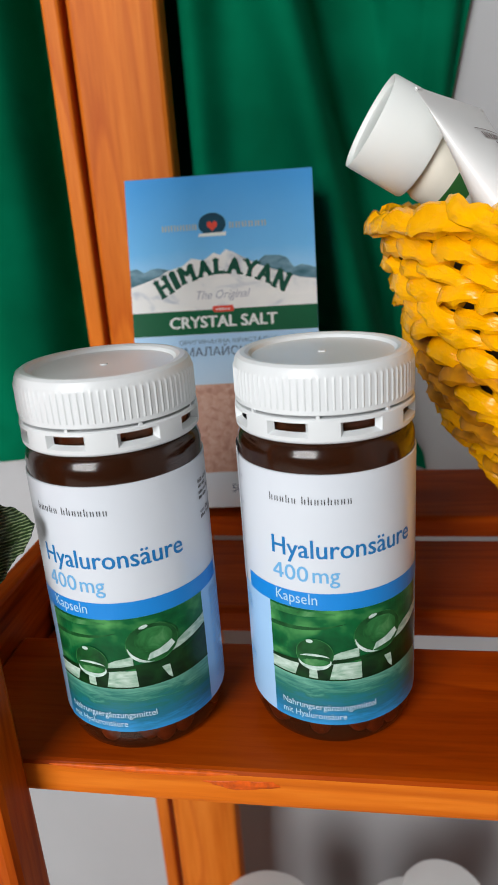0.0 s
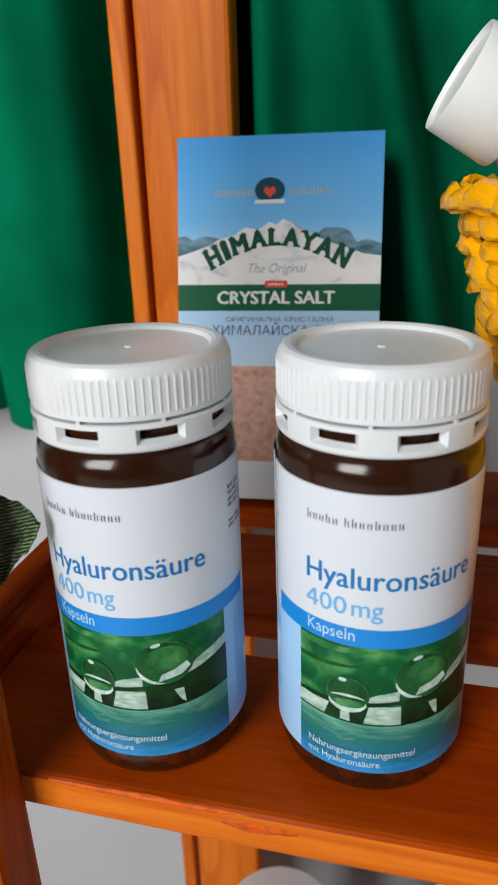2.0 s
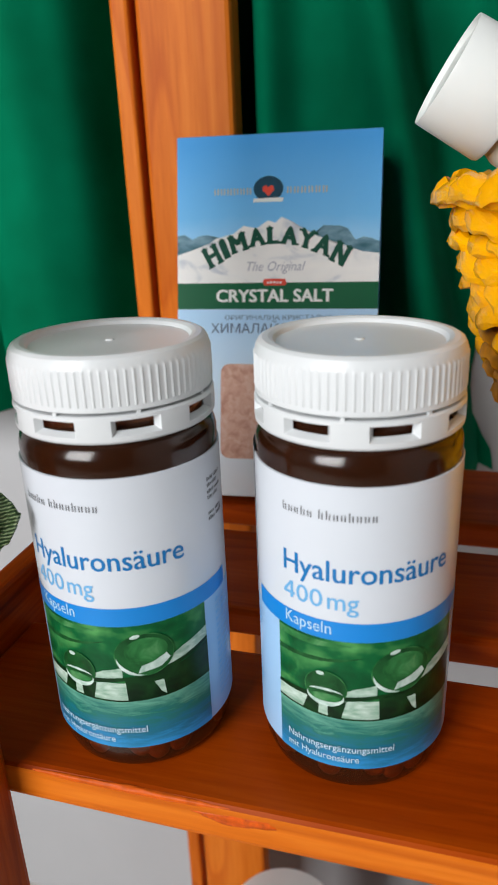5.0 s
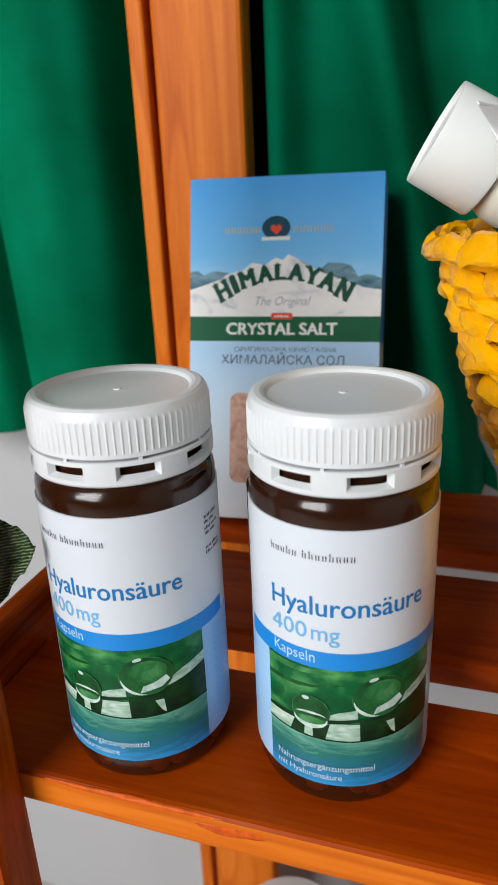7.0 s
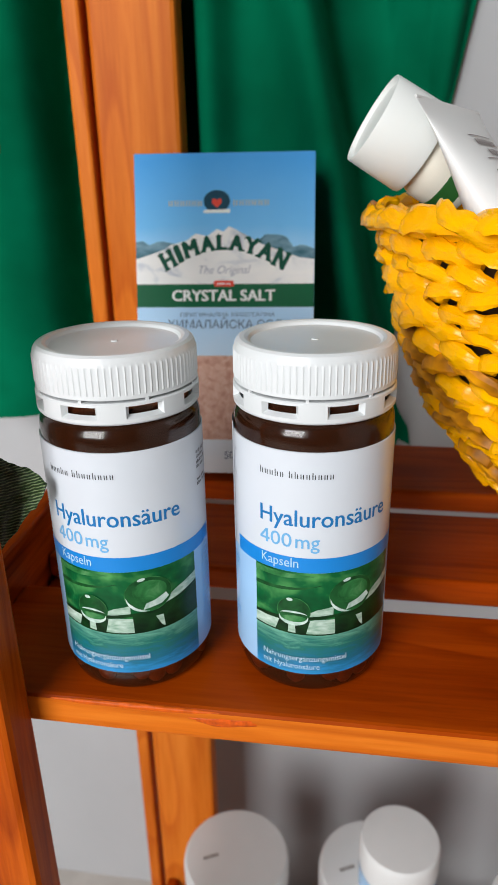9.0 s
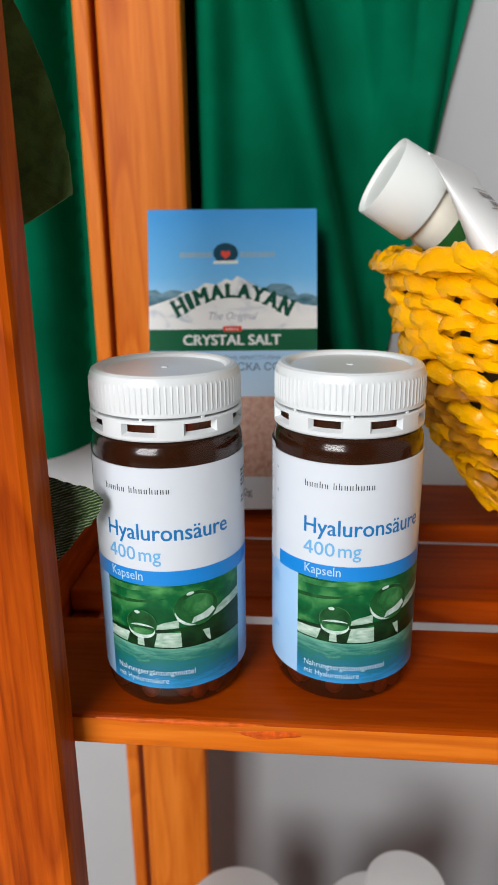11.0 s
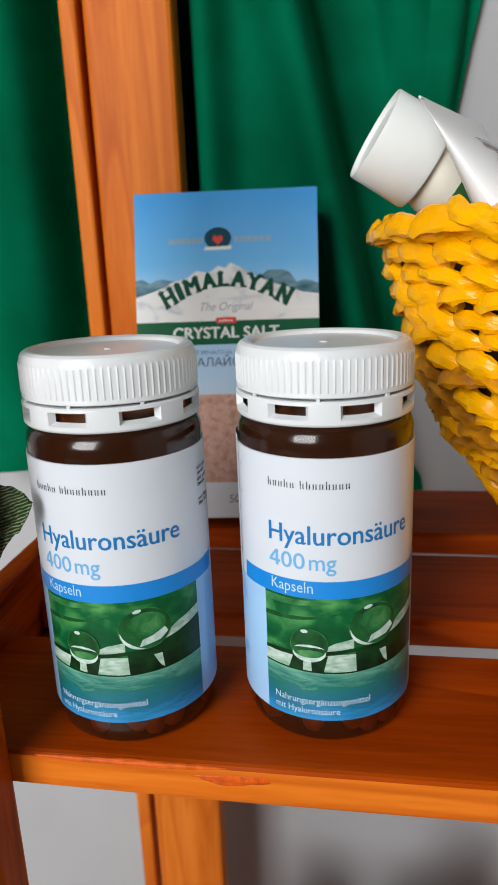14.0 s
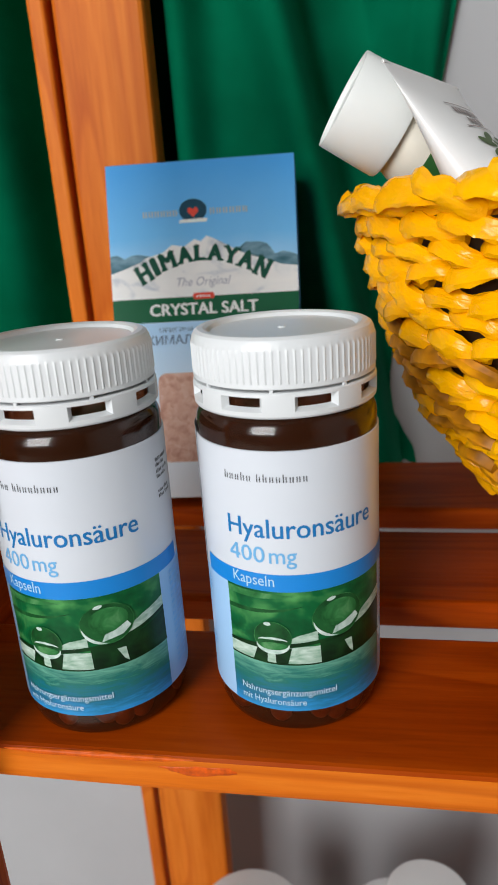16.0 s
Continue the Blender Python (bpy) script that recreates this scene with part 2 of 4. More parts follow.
for top in (SHELF, 0.10):
    for y0, y1 in ((0.1648, 0.2325), (0.2560, 0.3225), (0.3480, 0.4200)):
        plank = board(LEFT - 0.0337, RIGHT + 0.0337, y0, y1, top - 0.0125, top, 0.0024, 3)
        bmesh.ops.bisect_plane(plank, geom=plank.verts[:] + plank.edges[:] + plank.faces[:], plane_co=(-0.045, 0, 0), plane_no=(1, 0, 0))
        for v in plank.verts:
            if y0 < 0.2 and v.co.z < top - 0.006 and v.co.x > -0.05:
                v.co.z -= 0.0013
        # the front slat's front face gets the painted-in brighter tone
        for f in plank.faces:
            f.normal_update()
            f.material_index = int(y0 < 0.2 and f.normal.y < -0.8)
        part("slat", plank, [wood_x, lit_edge_x], stand)
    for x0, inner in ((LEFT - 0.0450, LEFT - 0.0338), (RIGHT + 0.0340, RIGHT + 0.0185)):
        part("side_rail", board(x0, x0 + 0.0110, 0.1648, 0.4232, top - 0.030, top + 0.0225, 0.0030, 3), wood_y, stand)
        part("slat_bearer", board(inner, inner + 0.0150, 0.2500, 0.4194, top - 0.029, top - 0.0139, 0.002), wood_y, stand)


# worn place on the front slat's edge
chip = bmesh.new()
bmesh.ops.create_icosphere(chip, subdivisions=3, radius=1)
for v in chip.verts:
    k = 1 + 0.5 * noise.noise(v.co * 2.2)
    v.co = (-0.037 + 0.017 * v.co.x * k, 0.1652 + 0.0006 * v.co.y * k, 0.5795 + 0.0022 * v.co.z * k)
part("chipped_edge", chip, plain("worn_red_stain", (0.60, 0.085, 0.004), 0.4, 0.3, 500, 0, 0.2), stand, "worn reddish patch on the edge", 60)


worn = bmesh.new()
bmesh.ops.create_icosphere(worn, subdivisions=4, radius=1)
for v in worn.verts:
    k = 1 + 0.35 * noise.noise((v.co.x * 6, v.co.y, 3.1))
    v.co = (-0.070 + 0.034 * v.co.x, 0.1656 + 0.0010 * v.co.y * k, 0.5826 + 0.0012 * v.co.z * k)
part("worn_edge", worn, plain("glossy_red_stain", (0.60, 0.095, 0.006), 0.4, 0.2, 300, 0, 0.12), stand, "thick glossy red stain along the edge", 60)


# ---- lettering and print ----
def letters(body, width, height, shear=0.0, bold=0.0):
    """Flat writing in the x-z plane: from x = 0 to width, on the line z = 0, capitals of the given height."""
    data = bpy.data.curves.new("lettering", "FONT")
    data.body, data.size, data.shear, data.offset, data.resolution_u = body, 1.0, shear, bold, 3
    ob = new("lettering", data)
    me = bpy.data.meshes.new_from_object(ob.evaluated_get(bpy.context.evaluated_depsgraph_get()))
    bm = bmesh.new()
    bm.from_mesh(me)
    bpy.data.objects.remove(ob)
    bpy.data.curves.remove(data)
    bpy.data.meshes.remove(me)
    x0, x1 = min(v.co.x for v in bm.verts), max(v.co.x for v in bm.verts)
    for v in bm.verts:
        v.co = ((v.co.x - x0) / (x1 - x0) * width, 0, v.co.y / 0.69 * height)
    return bm


def moved(bm, x, z, turn=0.0):
    bm.transform(pose(x, 0, z, 0, turn, 0))
    return bm


def heavy(body, width, height, by, x, z):
    """Bold writing: the same strokes laid side by side."""
    bm = letters(body, width, height)
    me = bpy.data.meshes.new("stroke")
    bm.to_mesh(me)
    for dx, dz in ((-by, 0), (by, 0), (0, by)):
        n = len(bm.verts)
        bm.from_mesh(me)
        bm.verts.ensure_lookup_table()
        for v in bm.verts[n:]:
            v.co.x, v.co.z = v.co.x + dx, v.co.z + dz
            v.co.y -= 0.000004 * (1 + (dx > 0) + 2 * (dz > 0))
    bpy.data.meshes.remove(me)
    return moved(bm, x, z)


def flat(points):
    """A filled outline in the x-z plane."""
    bm = bmesh.new()
    bm.faces.new([bm.verts.new((x, 0, z)) for x, z in points])
    bmesh.ops.triangulate(bm, faces=bm.faces[:])
    return bm


def oval(cx, cz, rx, rz, n=36, turn=0.0):
    c, s = math.cos(turn), math.sin(turn)
    return [(cx + rx * math.cos(a) * c - rz * math.sin(a) * s, cz + rx * math.cos(a) * s + rz * math.sin(a) * c) for a in (2 * math.pi * i / n for i in range(n))]


def rim_of(cx, cz, rx, rz, wide, a0=0.0, a1=360.0, n=36):
    """A band along an oval, thin at its ends."""
    bm = bmesh.new()
    rows = []
    for i in range(n + 1):
        a = radians(a0 + (a1 - a0) * i / n)
        w = wide * (1 if a1 - a0 >= 360 else math.sin(math.pi * i / n) + 0.02)
        rows.append([bm.verts.new((cx + (rx + k * w) * math.cos(a), 0, cz + (rz + k * w) * math.sin(a))) for k in (-0.5, 0.5)])
    for p, q in zip(rows, rows[1:]):
        bm.faces.new((p[0], p[1], q[1], q[0]))
    return bm


def rect(x0, x1, z0, z1):
    return flat([(x0, z0), (x1, z0), (x1, z1), (x0, z1)])


def bars(x, z, width, height, words, rng):
    """A line of unreadable print: letter-sized strokes."""
    bm = bmesh.new()
    total = sum(words) + 0.7 * (len(words) - 1)
    step = width / total
    at = x
    for n in words:
        for _ in range(n):
            h = height * (rng.choice((0.7, 0.7, 0.72, 1.0, 0.95)) if rng else 1)
            f = [bm.verts.new(p) for p in ((at, 0, z), (at + 0.66 * step, 0, z), (at + 0.66 * step, 0, z + h), (at, 0, z + h))]
            bm.faces.new(f)
            at += step
        at += 0.7 * step
    return bm


def strokes(x, z, width, height, words, rng):
    """A line of print turned into thin upright bars, two to a letter, the first of each word tallest."""
    bm = bmesh.new()
    step = width / (sum(words) + 0.6 * (len(words) - 1))
    at = x
    for n in words:
        for k in range(n):
            tall = height * (1.0 if k == 0 or rng.random() < 0.22 else 0.68)
            for a, b, lo, hi in ((0.10, 0.26, 0, tall), (0.52, 0.68, 0, height * 0.68)):
                bm.faces.new([bm.verts.new(p) for p in ((at + a * step, 0, z + lo), (at + b * step, 0, z + lo), (at + b * step, 0, z + hi), (at + a * step, 0, z + hi))])
            at += step
        at += 0.6 * step
    return bm


PRINT_R = 0.0277


def wrap(bm, layer, az):
    """Bends flat print round the jar; az: degrees at which x = 0 lies, 0 in front."""
    r = PRINT_R + 0.00005 * layer
    xs = [v.co.x for v in bm.verts]
    cut = math.ceil(min(xs) / 0.0012) * 0.0012
    while cut < max(xs):
        bmesh.ops.bisect_plane(bm, geom=bm.verts[:] + bm.edges[:] + bm.faces[:], plane_co=(cut, 0, 0), plane_no=(1, 0, 0))
        cut += 0.0012
    for v in bm.verts:
        a = radians(az) + v.co.x / PRINT_R
        k = r - v.co.y
        v.co = (k * math.sin(a), -k * math.cos(a), v.co.z)
    return bm


# print of the picture on the label
def photo_of(name, stops, scale, stretch, warp, rough=0.35):
    m, t, b = nodes_of(name)
    v = coords(t, scale=stretch)
    t.links.new(ramp(t, noise_of(t, v, scale, 3, 0.5, warp), stops), b.inputs["Base Color"])
    b.inputs["Roughness"].default_value, b.inputs["Specular IOR Level"].default_value = rough, 0.22
    return m


photo_green = photo_of("blurred_green_print", [(0.3, (0.001, 0.040, 0.012)), (0.50, (0.003, 0.11, 0.030)), (0.72, (0.10, 0.36, 0.10))], 75, (1, 1, 1.3), 0.3)
photo_dark = photo_of("dark_green_print", [(0.3, (0.001, 0.010, 0.003)), (0.7, (0.006, 0.045, 0.010))], 160, (1, 1, 1), 0.5)
photo_leaf = photo_of("pale_leaf_print", [(0.3, (0.22, 0.38, 0.27)), (0.7, (0.56, 0.68, 0.60))], 260, (1, 1, 2.5), 0.4)
photo_glass = photo_of("droplet_green_print", [(0.3, (0.006, 0.07, 0.015)), (0.55, (0.03, 0.18, 0.05)), (0.8, (0.14, 0.34, 0.14))], 170, (1, 1, 1), 0.6)
photo_drop = photo_of("droplet_shade_print", [(0.3, (0.003, 0.03, 0.008)), (0.6, (0.012, 0.10, 0.025)), (0.8, (0.04, 0.2, 0.06))], 140, (1, 1, 1), 0.4)
photo_shine = photo_of("droplet_shine_print", [(0.3, (0.30, 0.46, 0.38)), (0.7, (0.74, 0.84, 0.80))], 300, (1, 1, 1), 0.3)


def water_print():
    m, t, b = nodes_of("rippled_water_print")
    v = coords(t, scale=(1, 1, 6))
    sep = t.nodes.new("ShaderNodeSeparateXYZ")
    t.links.new(coords(t), sep.inputs[0])
    up = add(t, "ShaderNodeMapRange")
    up.inputs["From Min"].default_value, up.inputs["From Max"].default_value = 0.010, 0.0275
    t.links.new(sep.outputs["Z"], up.inputs["Value"])
    n = noise_of(t, v, 90, 3, 0.6, 0.8)
    mid = t.nodes.new("ShaderNodeMath")
    mid.operation = "MULTIPLY_ADD"
    mid.inputs[1].default_value, mid.inputs[2].default_value = 0.9, -0.42
    t.links.new(n, mid.inputs[0])
    tot = t.nodes.new("ShaderNodeMath")
    t.links.new(up.outputs[0], tot.inputs[0])
    t.links.new(mid.outputs[0], tot.inputs[1])
    t.links.new(ramp(t, tot.outputs[0], [(0.05, (0.02, 0.26, 0.58)), (0.35, (0.006, 0.15, 0.26)), (0.7, (0.008, 0.15, 0.12)), (1.0, (0.12, 0.36, 0.26))]), b.inputs["Base Color"])
    b.inputs["Roughness"].default_value = 0.35
    return m


photo_water = water_print()
label_ink = plain("strong_blue_ink", (0.002, 0.165, 0.45), 0.4, 0.05)


# ---- capsule jars ----
def jar_bottle():
    return lathe([(0, 0.0015), (0.020, 0.0012), (0.0225, 0.0), (0.0246, 0.0006), (0.0259, 0.0020), (0.0268, 0.0046), (0.0272, 0.008), (0.0272, 0.0955), (0.02725, 0.0982), (0.0269, 0.1000), (0.0262, 0.1015), (0.0252, 0.1026), (0.0240, 0.1032), (0.0238, 0.1040), (0.0238, 0.113), (0, 0.113)])


def jar_cap():
    """Screw cap with fine ribs, a rim round the sunk top and the moulding mark in its middle."""
    profile = [(0, 0.12360, 0), (0.0009, 0.12360, 0), (0.0013, 0.12325, 0), (0.0200, 0.12325, 0), (0.0212, 0.12335, 0), (0.0220, 0.12430, 0), (0.0232, 0.12480, 0), (0.0247, 0.12475, 0), (0.0258, 0.12410, 0), (0.02645, 0.12290, 0), (0.02665, 0.12180, 0),
               (0.02670, 0.12120, 1), (0.02675, 0.11300, 1), (0.02680, 0.1126, 0), (0.02690, 0.1114, 0), (0.0262, 0.1110, 0), (0.0235, 0.1110, 0)]
    ribs, per = 84, 5
    segs = ribs * per
    bm = bmesh.new()
    rings = []
    for r, z, ribbed in profile:
        if r == 0:
            rings.append([bm.verts.new((0, 0, z))])
            continue
        ring = []
        for i in range(segs):
            k = r + (0.0003 if ribbed and i % per == 0 else 0)
            a = 2 * math.pi * i / segs
            ring.append(bm.verts.new((k * math.cos(a), k * math.sin(a), z)))
        rings.append(ring)
    for a, b in zip(rings, rings[1:]):
        for i in range(segs):
            j = (i + 1) % segs
            bm.faces.new((a[0], b[i], b[j]) if len(a) == 1 else (a[i], a[j], b[j], b[i]))
    return bm


def jar_ring():
    """Tamper ring with eight bevelled slots."""
    bm = bmesh.new()
    segs, slots, z = 192, 8, (0.1032, 0.1038, 0.1051, 0.1092, 0.1100, 0.1104)
    radii = (0.0266, 0.0271, 0.0272, 0.0272, 0.0271, 0.0267)
    per = segs // slots

    def at(i, r, h):
        a = 2 * math.pi * i / segs
        return bm.verts.new((r * math.cos(a), r * math.sin(a), h))

    grid = [[at(i, r, h) for i in range(segs)] for r, h in zip(radii, z)]
    lid = [at(i, 0.0243, z[-1]) for i in range(segs)]
    foot = [at(i, 0.0243, z[0]) for i in range(segs)]
    for i in range(segs):
        j = (i + 1) % segs
        for k in range(5):
            if k == 2 and i % per < 14:
                continue
            bm.faces.new((grid[k][i], grid[k][j], grid[k + 1][j], grid[k + 1][i]))
        bm.faces.new((grid[5][i], grid[5][j], lid[j], lid[i]))
        bm.faces.new((foot[i], foot[j], grid[0][j], grid[0][i]))
    for s in range(slots):
        i0 = s * per
        low = [at(i0 + 1.2 + 11.6 * k / 14, 0.0252, z[2] + 0.0010) for k in range(15)]
        top = [at(i0 + 1.2 + 11.6 * k / 14, 0.0252, z[3] - 0.0001) for k in range(15)]
        for k in range(14):
            a, b = (i0 + k) % segs, (i0 + k + 1) % segs
            bm.faces.new((grid[2][a], grid[2][b], low[k + 1], low[k]))
            bm.faces.new((grid[3][a], grid[3][b], top[k + 1], top[k]))
        a, b = i0, (i0 + 14) % segs
        bm.faces.new((grid[2][a], grid[3][a], top[0], low[0]))
        bm.faces.new((grid[2][b], grid[3][b], top[14], low[14]))
    return bm


def supplement_jar(m, label):
    rng = random.Random(5)
    jar = thing("supplement_jar", label, "jar", m, "capsule jars on the slatted shelf")
    part("bottle", jar_bottle(), brown_plastic, jar, "shiny amber-brown plastic bottle", 40)
    part("cap", jar_cap(), white_plastic, jar, "ribbed white plastic screw cap", 24)
    ring = part("tamper_ring", jar_ring(), white_plastic, jar, "white tamper ring with bevelled slots", 24)
    ring.matrix_basis = pose(0, 0, 0, 0, 0, 18)
    pill = bmesh.new()
    bmesh.ops.create_uvsphere(pill, u_segments=14, v_segments=10, radius=0.0031)
    for v in pill.verts:
        v.co.z += 0.0052 * (1 if v.co.z > 0 else -1)
    pill_mesh = finish(pill, "capsule", capsule_shell, 60)
    for k in range(15):
        ob = new("capsule", pill_mesh)
        ob.parent = jar
        a = 2 * math.pi * (k + rng.uniform(-0.1, 0.1)) / 15
        ob.matrix_basis = pose(0.0208 * math.sin(a), -0.0208 * math.cos(a), 0.0098 + rng.uniform(0, 0.002), rng.uniform(-8, 8), 0, math.degrees(a)) @ pose(0, 0, 0, 0, rng.uniform(-40, 40), 0)
    for k in range(8):
        a = radians(45 * k + 33)
        c, s = math.cos(a), math.sin(a)
        tab = bmesh.new()
        bmesh.ops.create_cube(tab, size=1, matrix=Matrix.Translation((0.0264 * c, 0.0264 * s, 0.1107)) @ pose(0, 0, 0, 0, 0, math.degrees(a)) @ Matrix.Diagonal((0.0008, 0.0010, 0.0010, 1)))
        part("bridge_tab", tab, white_plastic, jar)
    paper = part("paper_label", lathe([(PRINT_R - 0.0004, 0.010), (PRINT_R, 0.0101), (PRINT_R, 0.0944), (PRINT_R - 0.0004, 0.0945)], 128), label_white, jar, "white, blue and green printed paper label", 40)

    def put(name, bm, layer, material, note=""):
        ob = part(name, wrap(bm, layer, 0), material, paper, note)
        if name in ("small_print", "brand_line"):
            ob["kind"] = "stuff"
        return ob

    put("pale_blue_field", rect(-0.040, 0.082, 0.0101, 0.0520), 1, label_sky)
    put("blue_band", rect(-0.0130, 0.064, 0.0515, 0.0571), 2, label_blue)
    # the picture: u0..u1 across, v0..v1 up
    u0, u1, v0, v1 = -0.0022, 0.0520, 0.0101, 0.0515

    def P(p, q):
        q = min(1, q * 1.4 if q < 0.3 else 0.42 + (q - 0.3) * 1.05)
        return (u0 + (u1 - u0) * p, v0 + (v1 - v0) * q)

    def shape(points):
        return flat([P(p, q) for p, q in points])

    def round_shape(cp, cq, rp, rq, turn=0.0):
        x, z = P(cp, cq)
        return flat(oval(x, z, rp * (u1 - u0), rq * (v1 - v0), 32, turn))

    def edge(cp, cq, rp, rq, wide, a0=0, a1=360):
        x, z = P(cp, cq)
        return rim_of(x, z, rp * (u1 - u0), rq * (v1 - v0), wide, a0, a1)

    put("picture", rect(u0, u1, v0, v1), 3, photo_green, "green picture of water drops on a blade")
    put("water", shape([(0, 0), (1, 0), (1, 0.315), (0.75, 0.297), (0.5, 0.29), (0.25, 0.293), (0, 0.305)]), 4, photo_water)
    put("far_blade", shape([(0, 0.70), (0.14, 0.705), (0.28, 0.715), (0.46, 0.745), (0.34, 0.705), (0.2, 0.68), (0, 0.665)]), 4, photo_drop)
    put("far_blade", shape([(0.0, 0.79), (0.2, 0.79), (0.42, 0.82), (0.3, 0.835), (0.0, 0.84)]), 4, photo_glass)
    put("blade", shape([(0, 0.305), (0.25, 0.293), (0.5, 0.29), (0.62, 0.295), (0.62, 0.42), (0.44, 0.43), (0.2, 0.40), (0, 0.40)]), 5, photo_leaf)
    put("blade", shape([(0.36, 0.44), (0.52, 0.47), (0.52, 0.545), (0.42, 0.52), (0.35, 0.48)]), 5, photo_leaf)
    put("blade", shape([(0.72, 0.48), (0.86, 0.55), (1, 0.60), (1, 0.68), (0.84, 0.62), (0.72, 0.55)]), 5, photo_leaf)
    put("blade_edge", shape([(0, 0.40), (0.2, 0.405), (0.44, 0.435), (0.62, 0.455), (0.8, 0.50), (1, 0.575), (1, 0.60), (0.86, 0.548), (0.6, 0.48), (0.36, 0.455), (0.15, 0.435), (0, 0.425)]), 6, photo_dark)
    put("drop_shadow", shape([(0.15, 0.298), (0.35, 0.292), (0.375, 0.42), (0.18, 0.41)]), 6, photo_dark)
    put("drop_shadow", shape([(0.535, 0.291), (0.80, 0.297), (1, 0.313), (1, 0.57), (0.85, 0.51), (0.53, 0.45)]), 6, photo_dark)
    put("gleam", shape([(0.235, 0.30), (0.285, 0.297), (0.28, 0.41), (0.24, 0.41)]), 7, photo_leaf)
    put("gleam", shape([(0.675, 0.42), (0.725, 0.42), (0.735, 0.30), (0.71, 0.33)]), 7, photo_leaf)
    put("waterline", shape([(0, 0.302), (0.25, 0.290), (0.5, 0.286), (0.75, 0.293), (1, 0.310), (1, 0.322), (0.75, 0.302), (0.5, 0.294), (0.25, 0.299), (0, 0.312)]), 8, photo_dark)
    put("water_drop", round_shape(0.27, 0.50, 0.105, 0.130), 8, photo_drop)
    put("water_drop", round_shape(0.64, 0.635, 0.150, 0.165), 8, photo_drop)
    put("drop_core", round_shape(0.65, 0.66, 0.110, 0.105), 9, photo_glass)
    put("drop_core", round_shape(0.275, 0.43, 0.080, 0.034), 9, photo_glass)
    put("drop_gleam", shape([(0.60, 0.50), (0.72, 0.53), (0.77, 0.58), (0.75, 0.62), (0.68, 0.575), (0.62, 0.555)]), 10, photo_shine)
    put("drop_rim", edge(0.27, 0.445, 0.090, 0.062, 0.0014, 170, 370), 10, photo_shine)
    put("drop_rim", edge(0.27, 0.465, 0.088, 0.030, 0.0008, 15, 165), 10, photo_shine)
    put("drop_rim", edge(0.27, 0.50, 0.105, 0.130, 0.00022), 9, photo_glass)
    put("drop_rim", edge(0.64, 0.635, 0.150, 0.165, 0.00024), 9, photo_glass)
    put("drop_rim", edge(0.64, 0.635, 0.143, 0.158, 0.0010, 185, 270), 10, photo_shine)
    put("drop_gleam", round_shape(0.245, 0.605, 0.020, 0.015), 10, photo_shine)
    put("drop_gleam", round_shape(0.60, 0.775, 0.026, 0.014, 0.25), 10, photo_shine)
    # writing
    put("lettering", heavy("Hyaluronsäure", 0.0460, 0.0058, 0.00010, 0.0001, 0.0686), 2, label_ink)
    put("lettering", moved(letters("00", 0.0075, 0.0050, 0, 0.006), 0.0041, 0.0607), 2, ink_steel)
    for pts in (((0.0022, 0.0), (0.0031, 0.0), (0.0031, 0.0050), (0.0022, 0.0050)), ((-0.0001, 0.0011), (0.0022, 0.0011), (0.0022, 0.0019), (-0.0001, 0.0019)), ((0.0031, 0.0011), (0.0037, 0.0011), (0.0037, 0.0019), (0.0031, 0.0019)), ((-0.0001, 0.0019), (0.0009, 0.0019), (0.0022, 0.0038), (0.0022, 0.0050))):
        put("digit_stroke", moved(flat(pts), 0.0, 0.0607), 2, ink_steel)
    put("lettering", moved(letters("mg", 0.0080, 0.0050, 0, 0.008), 0.0128, 0.0607), 2, ink_steel)
    put("lettering", moved(letters("Kapseln", 0.0134, 0.0035), 0.0005, 0.0532), 3, ink_pale)
    put("lettering", moved(letters("Nahrungsergänzungsmittel", 0.0300, 0.0022, 0, 0.008), 0.0012, 0.0158), 11, ink_pale)
    put("lettering", moved(letters("mit Hyaluronsäure", 0.0205, 0.0022, 0, 0.008), 0.0012, 0.0124), 11, ink_pale)
    put("brand_line", strokes(0.0, 0.0855, 0.0252, 0.0024, (5, 8), random.Random(8)), 2, ink_black)
    # small print towards the back
    for v in (0.0865, 0.0848, 0.0828, 0.0811, 0.0765, 0.0748):
        put("small_print", bars(0.0568, v, rng.uniform(0.006, 0.009), 0.0012, (4, 5), rng), 1, ink_black)
    for k in range(16):
        put("small_print", bars(0.0572, 0.0485 - 0.0022 * k, rng.uniform(0.005, 0.009), 0.0012, (3, 6), rng), 2, ink_steel)
    for v in (0.0880, 0.0790):
        put("small_print", bars(-0.0155, v, 0.0014, 0.0013, (2,), rng), 1, ink_grey)
    for k, v in enumerate((0.0465, 0.0447, 0.0429, 0.0235)):
        put("small_print", bars(-0.0185, v, 0.0052, 0.0013 if k < 3 else 0.0028, (4, 3), rng), 2, ink_steel)
    put("overlap_strip", flat([(-0.036, 0.051), (-0.0178, 0.051), (-0.0172, 0.0518), (-0.0172, 0.0958), (-0.0182, 0.0968), (-0.036, 0.0968)]), 4, label_white)
    for k in range(22):
        put("small_print", bars(-0.0345, 0.0935 - 0.00165 * k, rng.uniform(0.012, 0.0158), 0.0011, (5, 7, 4), rng), 5, ink_black)
    return jar


